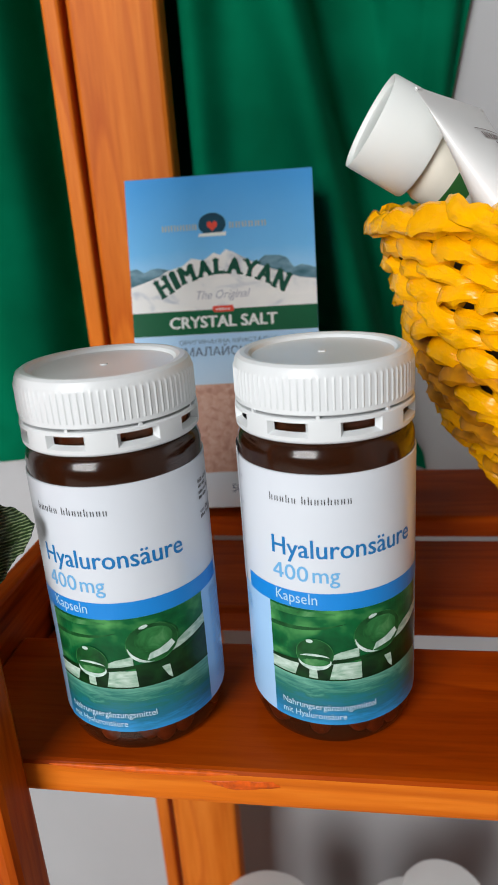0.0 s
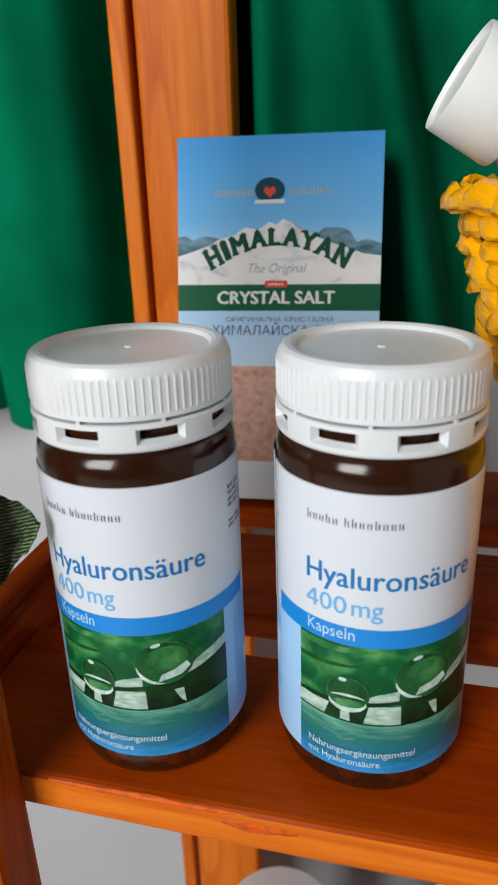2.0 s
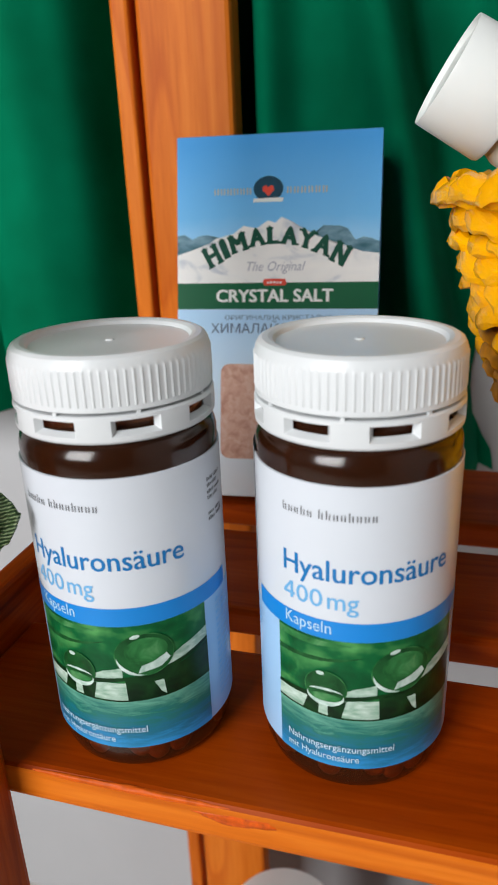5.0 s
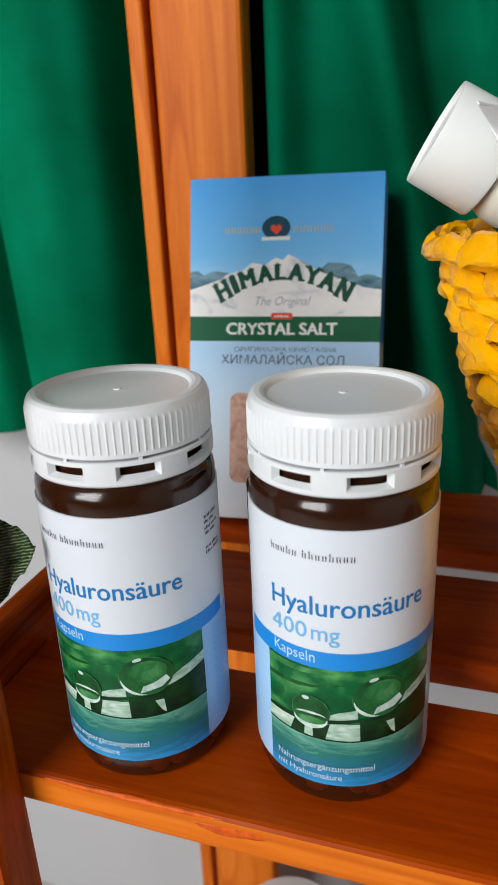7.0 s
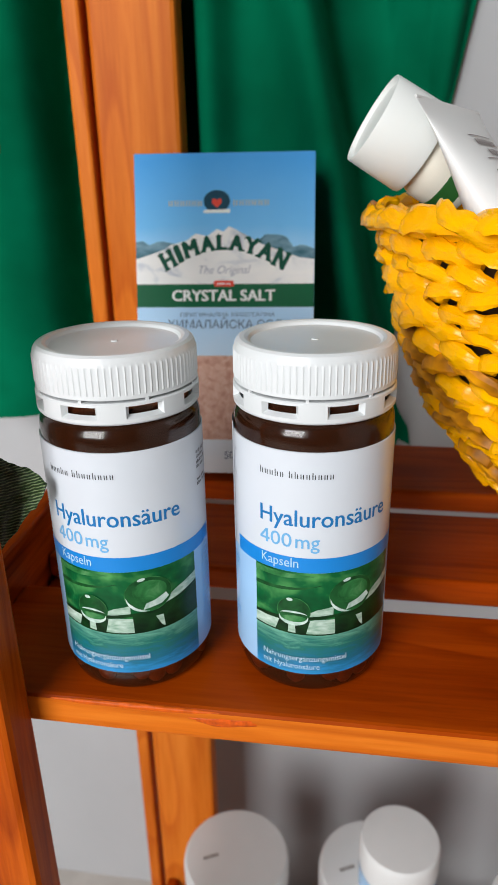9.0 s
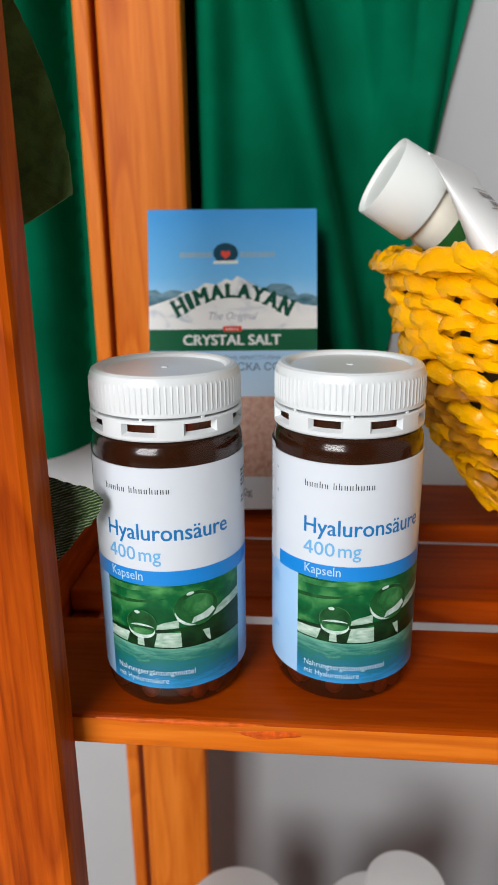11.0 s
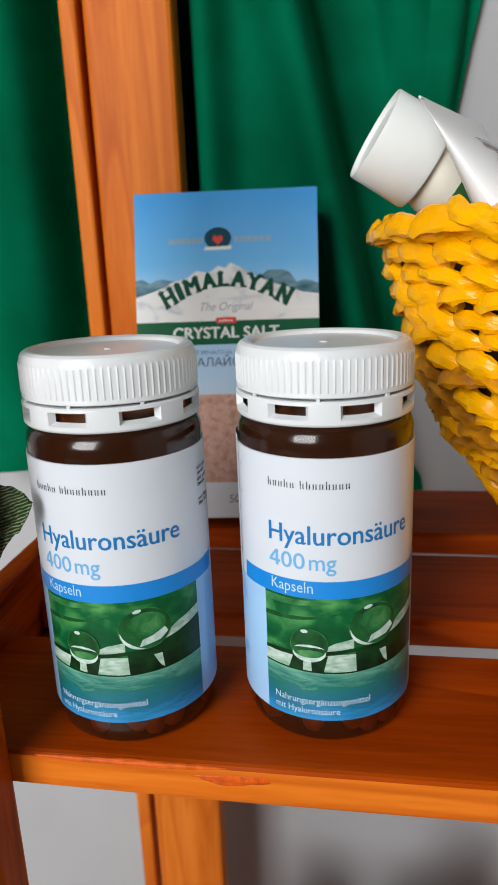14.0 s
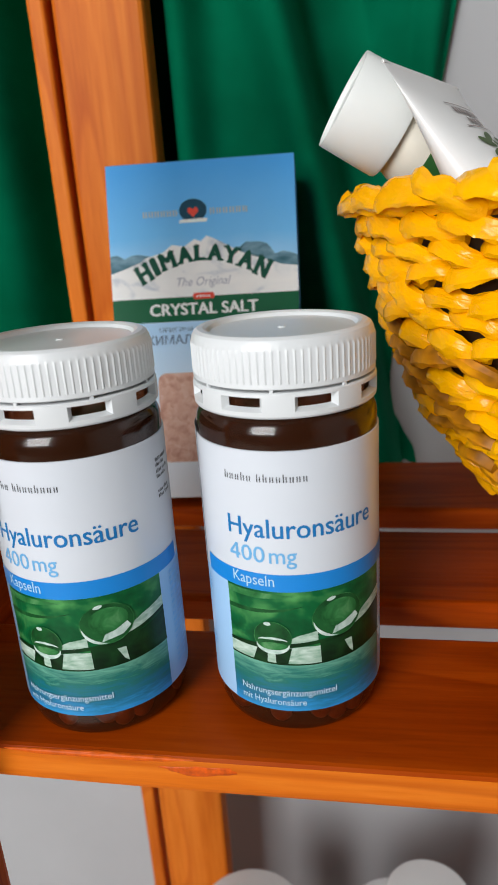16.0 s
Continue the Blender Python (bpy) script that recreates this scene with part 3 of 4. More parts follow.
AT_A, AT_B = (-0.0758, 0.1968, SHELF), (-0.0101, 0.2042, SHELF)
jar_a = supplement_jar(pose(*AT_A, 0, 0, -40), "brown capsule jar with white cap and blue picture label")
jar_b = copy_thing(jar_a, pose(*AT_B, 0, 0, -34))
for ob in jar_b.children:
    if ob.name.startswith("tamper_ring"):
        ob.matrix_basis = pose(0, 0, 0, 0, 0, 1)
tagged(jar_b, "brown capsule jar with white cap beside the yellow basket")


# ---- salt carton ----
card_white = plain("white_card", (0.80, 0.82, 0.85), 0.4, 0.02, 40)
print_green = plain("deep_green_print", (0.006, 0.11, 0.045), 0.4, 0.06, 60)
print_dark_green = plain("dark_green_lettering", (0.006, 0.075, 0.045), 0.4, 0.1, 90)
print_red = plain("red_print", (0.75, 0.08, 0.05), 0.4, 0.05)
print_pink = plain("pink_red_print", (0.72, 0.22, 0.24), 0.4, 0.05)
print_tan = plain("tan_print", (0.50, 0.50, 0.44), 0.4, 0.1, 90)
print_teal = plain("dark_teal_print", (0.012, 0.06, 0.10), 0.4, 0.15, 120)
print_navy = plain("slate_blue_lettering", (0.14, 0.19, 0.30), 0.4, 0.05)
print_lilac = plain("grey_script_ink", (0.42, 0.43, 0.50), 0.5, 0.05)


def fade_print(name, axis, low, high, stops):
    """Print that changes colour along one axis of its carton."""
    m, t, b = nodes_of(name)
    sep = t.nodes.new("ShaderNodeSeparateXYZ")
    v = coords(t)
    t.links.new(v, sep.inputs[0])
    r = add(t, "ShaderNodeMapRange")
    r.inputs["From Min"].default_value, r.inputs["From Max"].default_value = low, high
    t.links.new(sep.outputs[axis], r.inputs["Value"])
    n = t.nodes.new("ShaderNodeMath")
    n.operation = "MULTIPLY_ADD"
    n.inputs[1].default_value = 0.12
    t.links.new(noise_of(t, v, 60, 4), n.inputs[0])
    t.links.new(r.outputs[0], n.inputs[2])
    t.links.new(ramp(t, n.outputs[0], stops), b.inputs["Base Color"])
    b.inputs["Roughness"].default_value = 0.4
    return m


sky_print = fade_print("blue_sky_print", "Z", 0.118, 0.176, [(0.0, (0.44, 0.72, 0.94)), (0.4, (0.17, 0.51, 0.89)), (1.0, (0.075, 0.37, 0.81))])
ice_print = fade_print("pale_ice_print", "Z", 0.0, 0.094, [(0.05, (0.84, 0.86, 0.90)), (0.55, (0.70, 0.82, 0.93)), (1.0, (0.46, 0.70, 0.95))])
side_print = fade_print("blue_and_white_card", "Z", 0.092, 0.096, [(0.3, (0.74, 0.78, 0.84)), (0.7, (0.055, 0.24, 0.62))])
ridge_print = photo_of("misty_ridge_print", [(0.3, (0.04, 0.13, 0.17)), (0.7, (0.22, 0.38, 0.48))], 120, (1, 1, 2), 0.4, 0.4)
snow_print = photo_of("snowy_mountain_print", [(0.30, (0.58, 0.62, 0.68)), (0.46, (0.86, 0.86, 0.85)), (0.8, (0.92, 0.91, 0.88))], 70, (1, 1, 1.6), 0.8, 0.4)
salt_print = photo_of("pink_salt_print", [(0.3, (0.52, 0.27, 0.20)), (0.5, (0.66, 0.40, 0.31)), (0.75, (0.74, 0.53, 0.44))], 260, (1, 1, 1), 0.6, 0.45)

carton = thing("salt_carton", "blue, green and white salt carton leaning on the post", "box", pose(-0.0668, 0.3365, SHELF + 0.0116, -14, 0, 4.5))
HALF = 0.0494
part("carton_body", board(-HALF, HALF, 0, 0.047, 0, 0.176, 0.0007), side_print, carton)


def press(name, bm, layer, material, note=""):
    bm.transform(Matrix.Translation((0, -0.00006 * layer, 0)))
    material.node_tree.nodes["Principled BSDF"].inputs["Specular IOR Level"].default_value = 0.1
    return part(name, bm, material, carton, note)


E_ = HALF - 0.0002
press("front_print", rect(-E_, E_, 0.1000, 0.1755), 1, sky_print, "blue sky print")
press("lower_print", rect(-E_, E_, 0.0008, 0.0938), 1, ice_print, "pale blue print fading to white")
rng = random.Random(3)
ridge = [(-E_, 0.120)] + [(-E_ + 2 * E_ * k / 26, 0.1272 + 0.0042 * noise.noise((k * 0.42, 1.3, 0)) + (0.0035 if k in (3, 4) else 0.0045 if 19 <= k <= 22 else 0)) for k in range(27)] + [(E_, 0.118)]
press("mountain_ridge", flat(ridge + [(0, 0.115)]), 2, ridge_print)
snow = [(-E_, 0.1064), (E_, 0.1064), (E_, 0.1195), (0.041, 0.1205), (0.033, 0.1235), (0.027, 0.1245), (0.020, 0.1280), (0.012, 0.1305), (0.0065, 0.1355), (0.0025, 0.1372), (-0.0005, 0.1345), (-0.004, 0.1358),
        (-0.0095, 0.1322), (-0.016, 0.1335), (-0.021, 0.1298), (-0.030, 0.1275), (-0.035, 0.1240), (-0.042, 0.1222), (-E_, 0.1200)]
press("snowy_mountain", flat(snow), 3, snow_print)
press("green_band", rect(-E_, E_, 0.0938, 0.1064), 3, print_green)
# letters, place, width; feet and heads of the stems that carry serifs, as parts of the width
FEET = {"H": (0.1, 0.9), "I": (0.5,), "M": (0.08, 0.92), "A": (0.06, 0.94), "L": (0.14,), "Y": (0.5,), "N": (0.1,), "R": (0.14, 0.9), "T": (0.5,)}
HEADS = {"H": (0.1, 0.9), "I": (0.5,), "M": (0.08, 0.92), "L": (0.14,), "Y": (0.06, 0.94), "N": (0.1, 0.9)}


def serifs(ch, w, h, wide, thick):
    """Slab serifs for one capital standing on z = 0 from x = 0 to w."""
    bm = bmesh.new()
    for places, z in ((FEET, 0.0), (HEADS, h - thick)):
        for p in places.get(ch, ()):
            bm.faces.new([bm.verts.new((p * w + a * wide, 0, z + c * thick)) for a, c in ((-0.5, 0), (0.5, 0), (0.5, 1), (-0.5, 1))])
    return bm


for ch, x, w in zip("HIMALAYAN", (-0.0290, -0.0235, -0.0173, -0.0087, -0.0011, 0.0062, 0.0139, 0.0212, 0.0288), (0.0062, 0.0020, 0.0070, 0.0070, 0.0050, 0.0070, 0.0066, 0.0070, 0.0062)):
    bm = heavy(ch, w, 0.0080 + 2.4 * x * x, 0.0007, 0, 0)
    slabs = bpy.data.meshes.new("serifs")
    serifs(ch, w, 0.0080 + 2.4 * x * x, 0.0034, 0.0011).to_mesh(slabs)
    bm.from_mesh(slabs)
    bpy.data.meshes.remove(slabs)
    bm.transform(Matrix.Translation((-w / 2, 0, 0)))
    bm.transform(pose(x, 0, 0.1246 - 11.5 * x * x, 0, math.degrees(math.atan(18 * x)), 0))
    press("lettering", bm, 5 + 0.4 * (x > -0.026) + 0.4 * (x > -0.02) + 0.4 * (x > -0.01) + 0.4 * (x > 0) + 0.4 * (x > 0.01) + 0.4 * (x > 0.02) + 0.4 * (x > 0.03), print_dark_green)
press("lettering", moved(letters("The Original", 0.0285, 0.0044, 0.35), -0.0140, 0.1120), 5, print_lilac)
press("lettering", heavy("CRYSTAL SALT", 0.0570, 0.0058, 0.00032, -0.0292, 0.0972), 5, ink_white)
press("lettering", moved(letters("ОРИГИНАЛНА КРИСТАЛНА", 0.0530, 0.0022), -0.0250, 0.0886), 4, print_navy)
press("lettering", moved(letters("ХИМАЛАЙСКА СОЛ", 0.0640, 0.0044, 0, 0.006), -0.0320, 0.0822), 4, print_navy)
press("red_badge", flat([(-0.0055, 0.1050), (0.0048, 0.1050), (0.0054, 0.1060), (0.0048, 0.1082), (-0.0055, 0.1082), (-0.0061, 0.1070)]), 6, print_red)
press("badge_print", bars(-0.0042, 0.1060, 0.0078, 0.0011, (5,), rng), 7, ink_white)
for x0, step in ((-0.0305, 0.0032), (0.0050, 0.0034)):
    for k in range(6):
        press("brand_bar", rect(x0 + k * step, x0 + k * step + 0.0007, 0.1480, 0.1510), 5, print_tan)
        press("brand_bar", rect(x0 + k * step + 0.0015, x0 + k * step + 0.0022, 0.1480, 0.1510), 5, print_tan)
press("brand_emblem", flat(oval(-0.0040, 0.1505, 0.0072, 0.0058)), 5, print_teal)
press("emblem_heart", flat([(-0.0040, 0.1470), (-0.0012, 0.1497), (-0.0015, 0.1515), (-0.0028, 0.1520), (-0.0040, 0.1510), (-0.0052, 0.1520), (-0.0066, 0.1515), (-0.0068, 0.1497)]), 6, print_red)
press("emblem_ribbon", flat([(-0.0115, 0.1443), (0.0030, 0.1443), (0.0034, 0.1462), (-0.0110, 0.1460)]), 6, ink_white)
win = [(x, z) for cx, cz, a0 in ((0.0225, 0.0625, 0), (-0.0225, 0.0625, 90), (-0.0225, 0.0240, 180), (0.0225, 0.0240, 270)) for x, z in ((cx + 0.0045 * math.cos(radians(a0 + 15 * k)), cz + 0.0045 * math.sin(radians(a0 + 15 * k))) for k in range(7))]
press("salt_picture", flat(win), 3, salt_print, "pink rock salt picture")
press("lettering", moved(letters("500g", 0.0110, 0.0042), -0.0005, 0.0085), 4, print_navy)


# ---- woven basket ----
def lacquer():
    m, t, b = nodes_of("yellow_lacquered_paper")
    v = coords(t)
    info = t.nodes.new("ShaderNodeObjectInfo")
    n = noise_of(t, v, 55, 4, 0.6, 0.4)
    tone = t.nodes.new("ShaderNodeMath")
    tone.operation = "MULTIPLY_ADD"
    tone.inputs[1].default_value = 0.22
    t.links.new(info.outputs["Random"], tone.inputs[0])
    t.links.new(n, tone.inputs[2])
    t.links.new(ramp(t, tone.outputs[0], [(0.21, (0.13, 0.050, 0.001)), (0.28, (0.62, 0.24, 0.001)), (0.37, (0.93, 0.375, 0.0003)), (0.85, (0.98, 0.485, 0.0006))]), b.inputs["Base Color"])
    b.inputs["Roughness"].default_value, b.inputs["Specular IOR Level"].default_value = 0.16, 0.20
    bump(t, b, noise_of(t, coords(t, scale=(0.35, 1, 1)), 190, 3, 0.55, 0.8), 0.7, 0.0016)
    return m


yellow = lacquer()
# near-black brown that stands in for shade in the weave's gaps
weave_shadow = plain("dark_basket_gap_shade", (0.035, 0.014, 0.002), 0.6, 0.3, 50)
# browner copy of the yellow paper: the flank's shade put into colour
weave_shaded = photo_of("brown_shaded_paper", [(0.3, (0.17, 0.060, 0.002)), (0.5, (0.56, 0.21, 0.002)), (0.72, (0.86, 0.37, 0.001))], 60, (1, 1, 1), 0.5, 0.45)
PROFILE = [(0.000, 0.018), (0.012, 0.022), (0.025, 0.031), (0.051, 0.0560), (0.078, 0.0760), (0.105, 0.0885), (0.135, 0.0975), (0.152, 0.1015)]


def basket_radius(z):
    for (z0, r0), (z1, r1) in zip(PROFILE, PROFILE[1:]):
        if z <= z1:
            return r0 + (r1 - r0) * (z - z0) / (z1 - z0)
    return PROFILE[-1][1]


def strand(seed, length, high, thick):
    """One crumpled flat strip of twisted paper: it bows out over its stake, and both ends dive in behind the next ones."""
    bm = bmesh.new()
    nu, nv = 11, 8
    rows = []
    for i in range(nu):
        s = -1 + 2 * i / (nu - 1)
        full = 0.62 + 0.38 * math.cos(math.pi / 2 * s) ** 0.8
        dive = 0.0062 * abs(s) ** 3.2
        twist = 0.25 * s + 0.2 * math.sin(seed * 1.7)
        row = []
        for j in range(nv):
            a = 2 * math.pi * j / nv
            k = 1 + 0.42 * noise.noise((s * 2.6 + seed * 7.3, math.cos(a) * 1.6, math.sin(a) * 1.6)) + 0.14 * noise.noise((s * 9 + seed, math.cos(a) * 3, math.sin(a) * 3))
            p, q = -math.cos(a) * thick / 2 * full * k, math.sin(a) * high / 2 * full * k
            row.append(bm.verts.new((s * length / 2, p * math.cos(twist) - q * math.sin(twist) * 0.5 + dive, q * math.cos(twist) + 0.0010 * noise.noise((s * 2.2, seed * 3.1, 2)))))
        rows.append(row)
    for a, b in zip(rows, rows[1:]):
        for j in range(nv):
            bm.faces.new((a[j], a[(j + 1) % nv], b[(j + 1) % nv], b[j]))
    bm.faces.new(rows[0])
    bm.faces.new(rows[-1])
    return bm


basket = thing("basket", "glossy yellow basket woven of lacquered paper strips", "basket", pose(0.113, 0.293, SHELF))
# dark shell added behind the strands, so the gaps look shaded
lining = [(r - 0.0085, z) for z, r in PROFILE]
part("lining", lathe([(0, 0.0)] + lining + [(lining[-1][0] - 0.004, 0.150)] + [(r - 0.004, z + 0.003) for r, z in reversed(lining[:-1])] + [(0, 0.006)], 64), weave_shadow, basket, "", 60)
strips = [finish(strand(k, 0.0266, 0.0088, 0.0046), "strand", yellow, 24) for k in range(24)]
# strands in the browner shade colour
toned = [finish(strand(k + 30, 0.0266, 0.0088, 0.0046), "strand", weave_shaded, 24) for k in range(6)]
rng = random.Random(11)
z, row = 0.006, 0
far_strands = bmesh.new()
while z < 0.158:
    r = basket_radius(z)
    slope = math.degrees(math.atan2(basket_radius(z + 0.004) - basket_radius(z - 0.004), 0.008))
    count = max(9, round(2 * math.pi * r / 0.0210))
    grow = 0.82 if z < 0.07 else 1.0
    for k in range(count):
        a = 2 * math.pi * (k + 0.5 * (row % 2) + rng.uniform(-0.06, 0.06)) / count
        side = (a + math.pi) % (2 * math.pi) - math.pi
        # shade of the lower left flank, painted on about half its strands
        in_shade = 0.040 < z < 0.116 and -1.50 < side < -0.75 and rng.random() < 0.5
        mesh = rng.choice(toned if in_shade else strips)
        rr = r + rng.uniform(-0.0008, 0.0014)
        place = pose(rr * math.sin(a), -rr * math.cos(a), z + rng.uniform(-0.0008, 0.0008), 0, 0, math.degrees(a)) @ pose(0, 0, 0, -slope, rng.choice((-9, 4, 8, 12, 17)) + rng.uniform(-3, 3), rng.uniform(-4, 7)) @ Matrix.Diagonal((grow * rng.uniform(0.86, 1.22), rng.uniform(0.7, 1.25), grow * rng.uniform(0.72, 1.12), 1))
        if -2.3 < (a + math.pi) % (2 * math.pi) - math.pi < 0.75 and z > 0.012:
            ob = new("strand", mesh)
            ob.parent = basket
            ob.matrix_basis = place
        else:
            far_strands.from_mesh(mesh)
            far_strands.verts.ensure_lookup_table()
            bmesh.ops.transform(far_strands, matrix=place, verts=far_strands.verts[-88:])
    z += 0.0074 * (0.84 if z < 0.07 else 1.0)
    row += 1
tagged(part("strands", far_strands, yellow, basket, "", 40), kind="stuff")
rims = [finish(strand(k + 40, 0.034, 0.0086, 0.0042), "rim_strand", yellow, 38) for k in range(5)]
for k in range(76):
    a = 2 * math.pi * k / 38
    rim_r = 0.1068 if k < 38 else 0.0985
    ob = new("rim_strand", rng.choice(rims))
    ob.parent = basket
    turn = (a + math.pi) % (2 * math.pi) - math.pi
    up = 0.002 * math.sin(2 * a + 0.5) + 0.0055 * math.exp(-((turn + 0.85) / 0.6) ** 2)
    ob.matrix_basis = pose(rim_r * math.sin(a), -rim_r * math.cos(a), (0.1545 if k < 38 else 0.1525) + up, 0, 0, math.degrees(a)) @ pose(0, 0, 0, rng.uniform(-35, 0), rng.uniform(-6, 24), rng.uniform(-6, 8)) @ Matrix.Diagonal((rng.uniform(0.8, 1.2), rng.uniform(0.8, 1.3), rng.uniform(0.75, 1.25), 1))

# ---- what lies in the basket ----
tube_white = plain("white_tube_plastic", (0.84, 0.84, 0.83), 0.3, 0.02, 30)
roll_white = plain("white_cup_plastic", (0.80, 0.82, 0.80), 0.35, 0.02, 30)
leaf_print = plain("olive_leaf_print", (0.06, 0.12, 0.02), 0.5, 0.3, 300)
nut_print = plain("brown_nut_print", (0.40, 0.20, 0.12), 0.5, 0.3, 300)
grey_print = plain("grey_brown_print", (0.25, 0.20, 0.19), 0.5, 0.1, 100)
beige_card = plain("cream_plastic", (0.80, 0.75, 0.64), 0.5, 0.1, 40)
green_card = plain("green_card", (0.02, 0.11, 0.02), 0.5, 0.1, 40)


def along(eye, way, side=(0, 0, 1)):
    """A pose with z along way and x close to side."""
    w = Vector(way).normalized()
    x = (Vector(side) - w * Vector(side).dot(w)).normalized()
    return Matrix.Translation(eye) @ Matrix((x, w.cross(x), w)).transposed().to_4x4()


cup = thing("capped_bottle", "cream-coloured bottle with a broad white cap, lying in the basket", "bottle", along((0.0065, 0.2885, 0.7765), (0.84, 0.16, -0.50)))
part("cup_wall", lathe([(0, 0.0016), (0.0155, 0.0016), (0.0164, 0.0006), (0.0169, 0.0), (0.0176, 0.0), (0.0178, 0.0008), (0.0184, 0.0225), (0.0180, 0.0235), (0.0150, 0.0235), (0, 0.0235)], 72), roll_white, cup, "white cap with a sunk end", 40)
part("bottle_body", lathe([(0.0004, 0.0237), (0.0150, 0.0237), (0.0152, 0.026), (0.0164, 0.029), (0.0168, 0.044), (0.015, 0.047), (0.0004, 0.047)], 64), beige_card, cup, "cream plastic body", 40)
part("green_label", lathe([(0.0169, 0.0355), (0.0171, 0.0357), (0.0171, 0.0430), (0.0169, 0.0432)], 64), green_card, cup, "green label band", 40)

tube = thing("cream_tube", "white cream tube printed with leaves, in the yellow basket", "tube", along((0.0370, 0.2710, 0.7745), (0.46, -0.33, -0.82), (0.62, 0.71, -0.32)))


def tube_point(u, v):
    a = 2 * math.pi * u
    k = min(1, v / 0.85)
    w = 0.0290 * (1 - k) + 0.0180 * k
    d = 0.0006 * (1 - k) + 0.0155 * max(0.0, (0.081 * v - 0.006) / 0.064) ** 0.8 if v < 0.85 else 0.0155
    return (w * math.cos(a), d * math.sin(a), 0.081 * v - 0.006)


part("tube_body", sheet(tube_point, 64, 24), tube_white, tube, "white squeezed tube", 60)
part("crimp", board(-0.0284, 0.0284, -0.0004, 0.0004, -0.0064, -0.0052, 0.0002), tube_white, tube, "flat crimped end")


def on_tube(points):
    """Print on the tube's shown face: x across, z along."""
    bm = flat([(x - 0.006, z) for x, z in points])
    for n in range(15):
        bmesh.ops.bisect_plane(bm, geom=bm.verts[:] + bm.edges[:] + bm.faces[:], plane_co=(-0.030 + 0.004 * n, 0, 0), plane_no=(1, 0, 0))
    for v in bm.verts:
        k = min(1, v.co.z / 0.075 / 0.85)
        w = 0.0290 * (1 - k) + 0.0180 * k
        d = 0.0006 * (1 - k) + 0.0155 * max(0, k) ** 0.8
        v.co.y = SIDE * (d * math.sqrt(max(0, 1 - (v.co.x / w) ** 2)) + 0.0003)
    return bm


SIDE = 1
body = tube.children[0]
part("print_bar", on_tube([(-0.004, 0.010), (0.018, 0.010), (0.018, 0.0105), (-0.004, 0.0105)]), grey_print, body)
for k in range(9):
    x = -0.002 + 0.0021 * k
    part("print_bar", on_tube([(x, 0.0120), (x + 0.0015, 0.0120), (x + 0.0015, 0.0150), (x, 0.0150)]), grey_print, body)
    if k < 5:
        part("print_bar", on_tube([(x + 0.004, 0.0168), (x + 0.0055, 0.0168), (x + 0.0055, 0.0198), (x + 0.004, 0.0198)]), grey_print, body)
part("print_bar", on_tube([(-0.004, 0.0212), (0.018, 0.0212), (0.018, 0.0217), (-0.004, 0.0217)]), grey_print, body)
for x, z, rx, rz, turn in ((-0.001, 0.029, 0.0042, 0.0016, 0.5), (0.003, 0.0265, 0.0042, 0.0017, -0.6), (0.0005, 0.034, 0.0040, 0.0018, -0.3), (0.006, 0.031, 0.0034, 0.0013, 1.0), (0.012, 0.027, 0.0036, 0.0014, 0.2)):
    part("leaf_print", on_tube(oval(x, z, rx, rz, 14, turn)), leaf_print, body)
for x, z, rx, rz in ((0.0135, 0.036, 0.0048, 0.0046), (0.004, 0.044, 0.0036, 0.0036)):
    part("nut_print", on_tube(oval(x, z, rx, rz, 18)), nut_print, body)


# ---- artificial leaves by the front leg ----
def leaf_cloth():
    m, t, b = nodes_of("dark_green_ribbed_leaf_cloth")
    v = coords(t)
    w = add(t, "ShaderNodeTexWave", Scale=330.0, Distortion=2.5, Detail=2.0)
    w.bands_direction = "Y"
    t.links.new(v, w.inputs["Vector"])
    speck = noise_of(t, coords(t, scale=(0.4, 1, 1)), 800, 3)
    mul = t.nodes.new("ShaderNodeMath")
    mul.operation = "MULTIPLY"
    t.links.new(w.outputs["Fac"], mul.inputs[0])
    t.links.new(speck, mul.inputs[1])
    t.links.new(ramp(t, mul.outputs[0], [(0.12, (0.010, 0.032, 0.005)), (0.30, (0.034, 0.095, 0.014)), (0.52, (0.27, 0.34, 0.18))]), b.inputs["Base Color"])
    b.inputs["Roughness"].default_value = 0.6
    bump(t, b, w.outputs["Fac"], 0.5, 0.0006)
    return m


def felt_leaf(name, dark, light):
    m, t, b = nodes_of(name)
    v = coords(t)
    t.links.new(ramp(t, noise_of(t, v, 90, 6, 0.7, 0.5), [(0.3, dark), (0.7, light)]), b.inputs["Base Color"])
    b.inputs["Roughness"].default_value = 0.65
    bump(t, b, noise_of(t, v, 1500, 3), 0.4, 0.0005)
    return m


ribbed_leaf = leaf_cloth()
velvet_leaf = felt_leaf("dark_olive_leaf_cloth", (0.035, 0.080, 0.010), (0.095, 0.18, 0.030))
yellow_leaf = felt_leaf("yellow_green_leaf_patches", (0.16, 0.20, 0.02), (0.34, 0.37, 0.05))
leaf_stem = plain("brown_green_wired_stem", (0.05, 0.045, 0.015), 0.6, 0.2, 200)


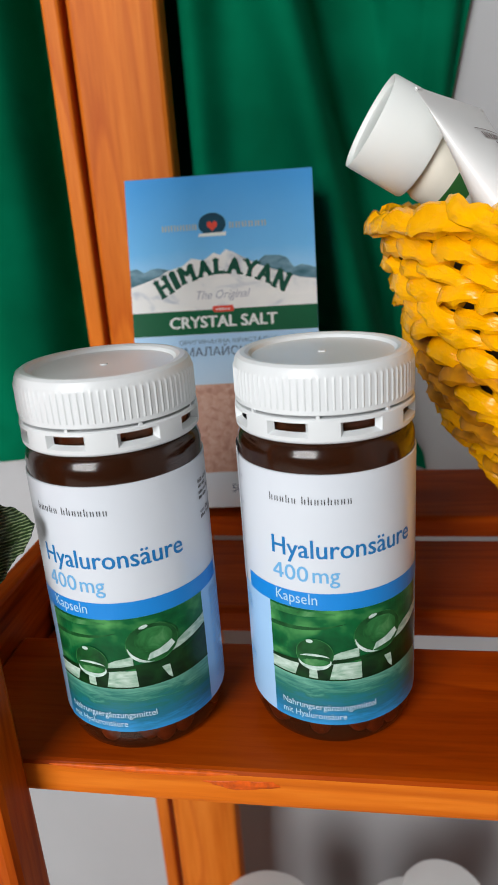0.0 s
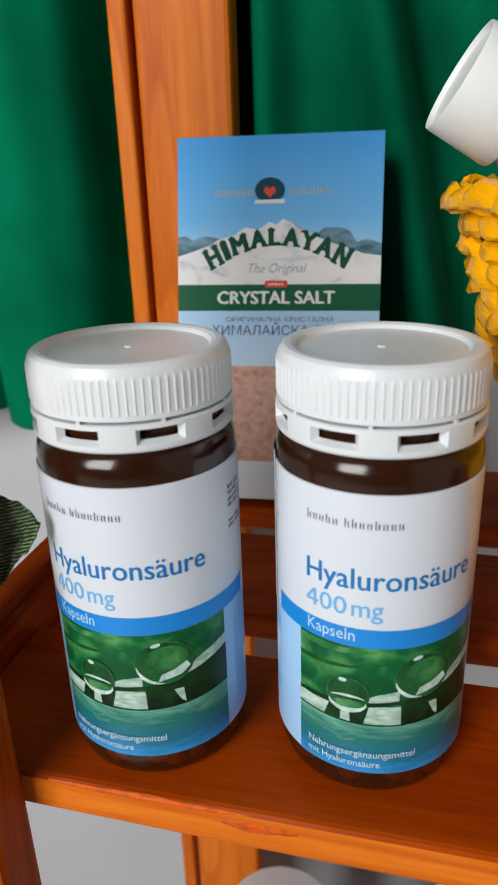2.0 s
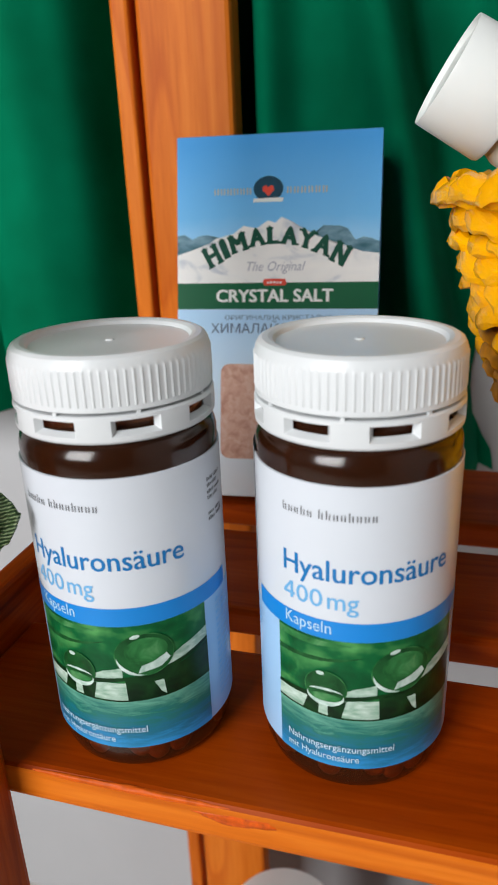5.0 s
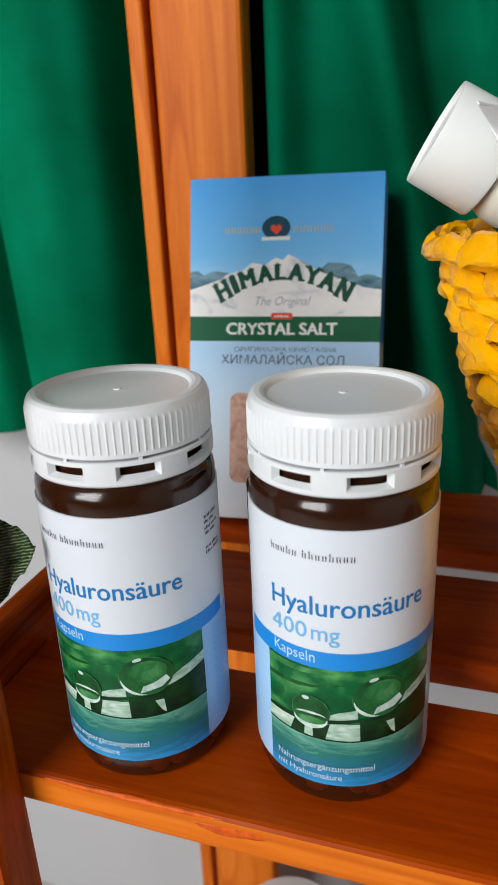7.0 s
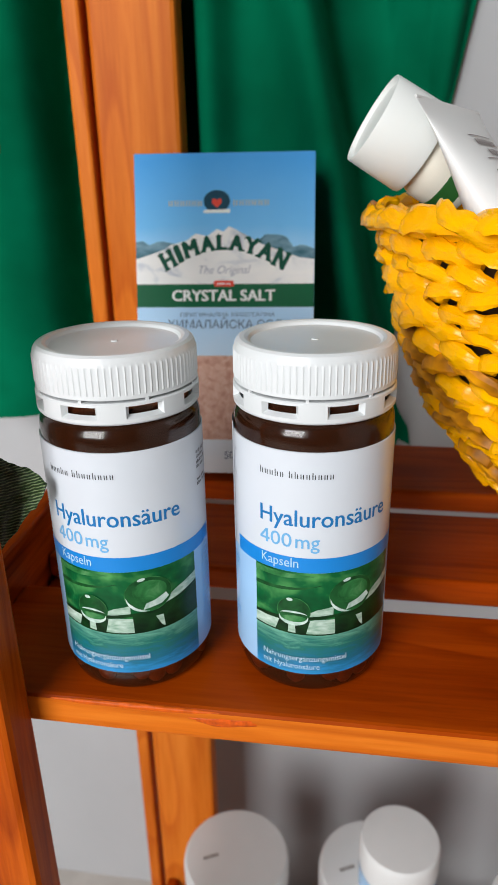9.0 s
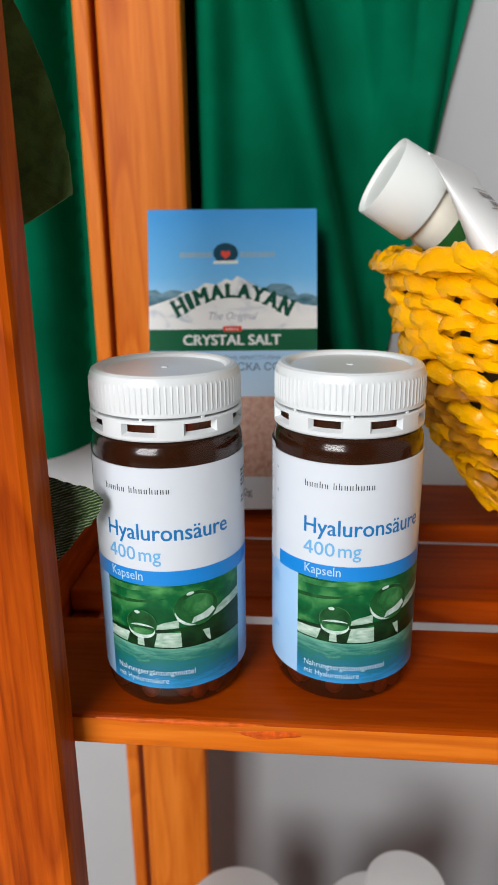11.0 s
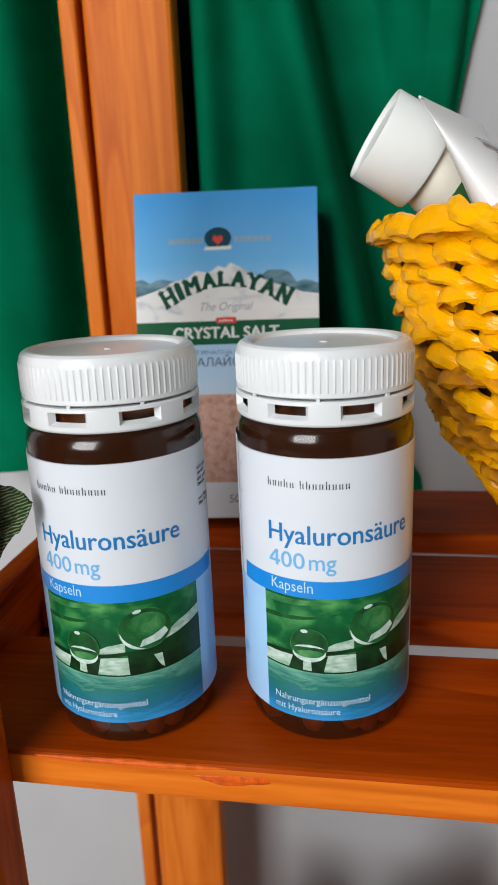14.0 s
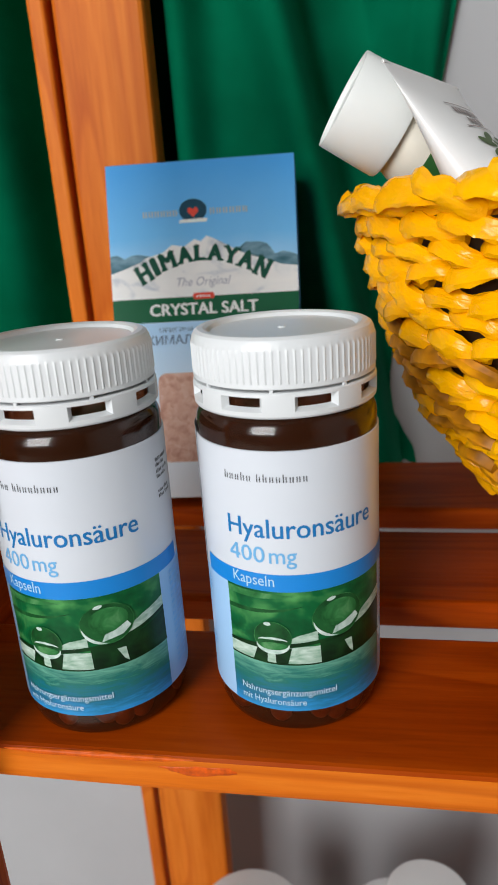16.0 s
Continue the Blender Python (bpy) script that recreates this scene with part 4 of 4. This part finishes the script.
def leaf_blade(length, half, curve, variegated, wedge=False):
    """A leaf along +x from its stalk, ribbed and slightly folded along the middle."""
    bm = bmesh.new()
    nu, nv = 84, 40
    g = []
    for i in range(nu + 1):
        s = i / nu
        if wedge:
            w = half * min(1, 0.10 + (1 - s) * 1.75, 0.2 + 3 * s) * min(1, ((1 - s) * 40) ** 0.5 + 0.05)
        else:
            w = half * math.sin(math.pi * min(1, s * 0.9 + 0.03)) ** 0.55 * (1 - 0.2 * s)
        row = []
        for j in range(nv + 1):
            q = -1 + 2 * j / nv
            y = q * w + 0.0006 * noise.noise((s * 40, q * 2, 4)) * (abs(q) > 0.9)
            row.append(bm.verts.new((s * length, y, curve * (s - 0.5) ** 2 + 0.12 * abs(y) + 0.0007 * math.sin(s * 46 + abs(q) * 7) * abs(q) + 0.0012 * noise.noise((s * 4, q * 3, 9)))))
        g.append(row)
    for i in range(nu):
        for j in range(nv):
            bm.faces.new((g[i][j], g[i + 1][j], g[i + 1][j + 1], g[i][j + 1]))
    bmesh.ops.recalc_face_normals(bm, faces=bm.faces)
    bmesh.ops.solidify(bm, geom=bm.faces[:], thickness=0.0005)
    if variegated:
        for f in bm.faces:
            c = f.calc_center_median()
            s, q = c.x / length, abs(c.y) / half
            if 0.10 < q < 0.60 and 0.10 < s < 0.70 - 0.3 * q and ((s * 8 - q * 1.6) % 1) > 0.16 and not 0.29 < q < 0.37:
                f.material_index = 1
    return bm


def wire(points, r, n=8):
    bm = bmesh.new()
    rings = []
    for k, p in enumerate(points):
        d = (Vector(points[min(k + 1, len(points) - 1)]) - Vector(points[max(k - 1, 0)])).normalized()
        m = along(p, d, (1, 0.3, 0.1))
        rings.append([bm.verts.new(m @ Vector((r * math.cos(2 * math.pi * i / n), r * math.sin(2 * math.pi * i / n), 0))) for i in range(n)])
    for a, b in zip(rings, rings[1:]):
        for i in range(n):
            bm.faces.new((a[i], a[(i + 1) % n], b[(i + 1) % n], b[i]))
    bm.faces.new(rings[0])
    bm.faces.new(rings[-1])
    return bm


garland = thing("artificial_leaf_garland", "dark green artificial leaves on a wired stem", "leaves", pose(0, 0, 0))
part("stem", wire([(-0.172 - 0.004 * math.sin(k * 0.7), 0.176 + 0.003 * math.cos(k * 0.9), 0.56 + 0.03 * k) for k in range(14)], 0.0018), leaf_stem, garland)


def leaf_at(name, base, tip, face, bm, mats, note):
    """A leaf laid from its base to its tip, its upper side turned towards face."""
    x = Vector(tip) - Vector(base)
    x.normalize()
    z = Vector(face)
    z = (z - x * z.dot(x)).normalized()
    m = Matrix((x, z.cross(x), z)).transposed().to_4x4()
    ob = part(name, bm, mats, garland, note, 50)
    ob.matrix_basis = Matrix.Translation(base) @ m
    return ob


leaf_at("leaf", (-0.172, 0.196, 0.633), (-0.0866, 0.1702, 0.6690), (0.15, -0.9, 0.35), leaf_blade(0.0890, 0.0265, 0.01, False, True), [ribbed_leaf], "dark green ribbed leaf")
leaf_at("leaf", (-0.171, 0.178, 0.862), (-0.1125, 0.196, 0.758), (0.2, -0.9, 0.1), leaf_blade(0.119, 0.031, 0.05, True), [velvet_leaf, yellow_leaf], "olive leaf with yellow-green patches")


# ---- jars on the lower tier ----
def low_jar(at, r, h, label, cap_h, body, cap, mark):
    """A straight white jar with a broad lid."""
    ob = thing("white_jar", label, "jar", pose(*at), "white jars on the lower tier")
    part("jar_body", lathe([(0, 0), (r * 0.93, 0), (r * 0.97, 0.003), (r * 0.97, h - cap_h), (r * 0.9, h - cap_h + 0.001), (0, h - cap_h + 0.001)], 64), body, ob, "", 40)
    part("lid", lathe([(0.85 * r, h - cap_h + 0.0012), (r, h - cap_h + 0.0015), (r, h - 0.005), (r * 0.985, h - 0.0018), (r * 0.95, h), (r * 0.9, h + 0.0002), (0, h)], 64), cap, ob, "smooth white lid", 40)
    if mark == 1:
        part("smudged_stamp", rect(-0.006, 0.006, -0.0028, 0.000), stamp_grey, ob).matrix_basis = pose(-0.020, -0.004, h + 0.0006, -90, 0, 25)
    if mark == 2:
        part("blue_label", lathe([(r * 0.985, 0.004), (r * 0.985, h - cap_h - 0.003)], 64), label_sky, ob, "pale blue paper label", 40)
    if mark == 3:
        part("orange_label", lathe([(r * 0.985, h - cap_h - 0.060), (r * 0.985, h - cap_h - 0.016)], 64), orange_print, ob, "orange paper label", 40)
    return ob


stamp_grey = plain("faded_stamp_ink", (0.36, 0.33, 0.31), 0.5, 0.4, 400)
jar_white = plain("milky_white_plastic", (0.78, 0.78, 0.77), 0.4, 0.02, 40)
orange_print = plain("orange_label_print", (0.60, 0.14, 0.04), 0.4, 0.1, 60)
low_jar((-0.072, 0.357, 0.1002), 0.0415, 0.155, "large white plastic jar with a stamped lid", 0.022, jar_white, jar_white, 1)
low_jar((0.034, 0.365, 0.1002), 0.0415, 0.150, "large white plastic jar behind a smaller one", 0.022, jar_white, jar_white, 1)
low_jar((0.0515, 0.350, 0.2506), 0.0290, 0.052, "small white jar with pale blue label stacked on another", 0.024, jar_white, jar_white, 2)
low_jar((0.1425, 0.325, 0.1002), 0.030, 0.186, "white jar with an orange label", 0.024, jar_white, jar_white, 3)
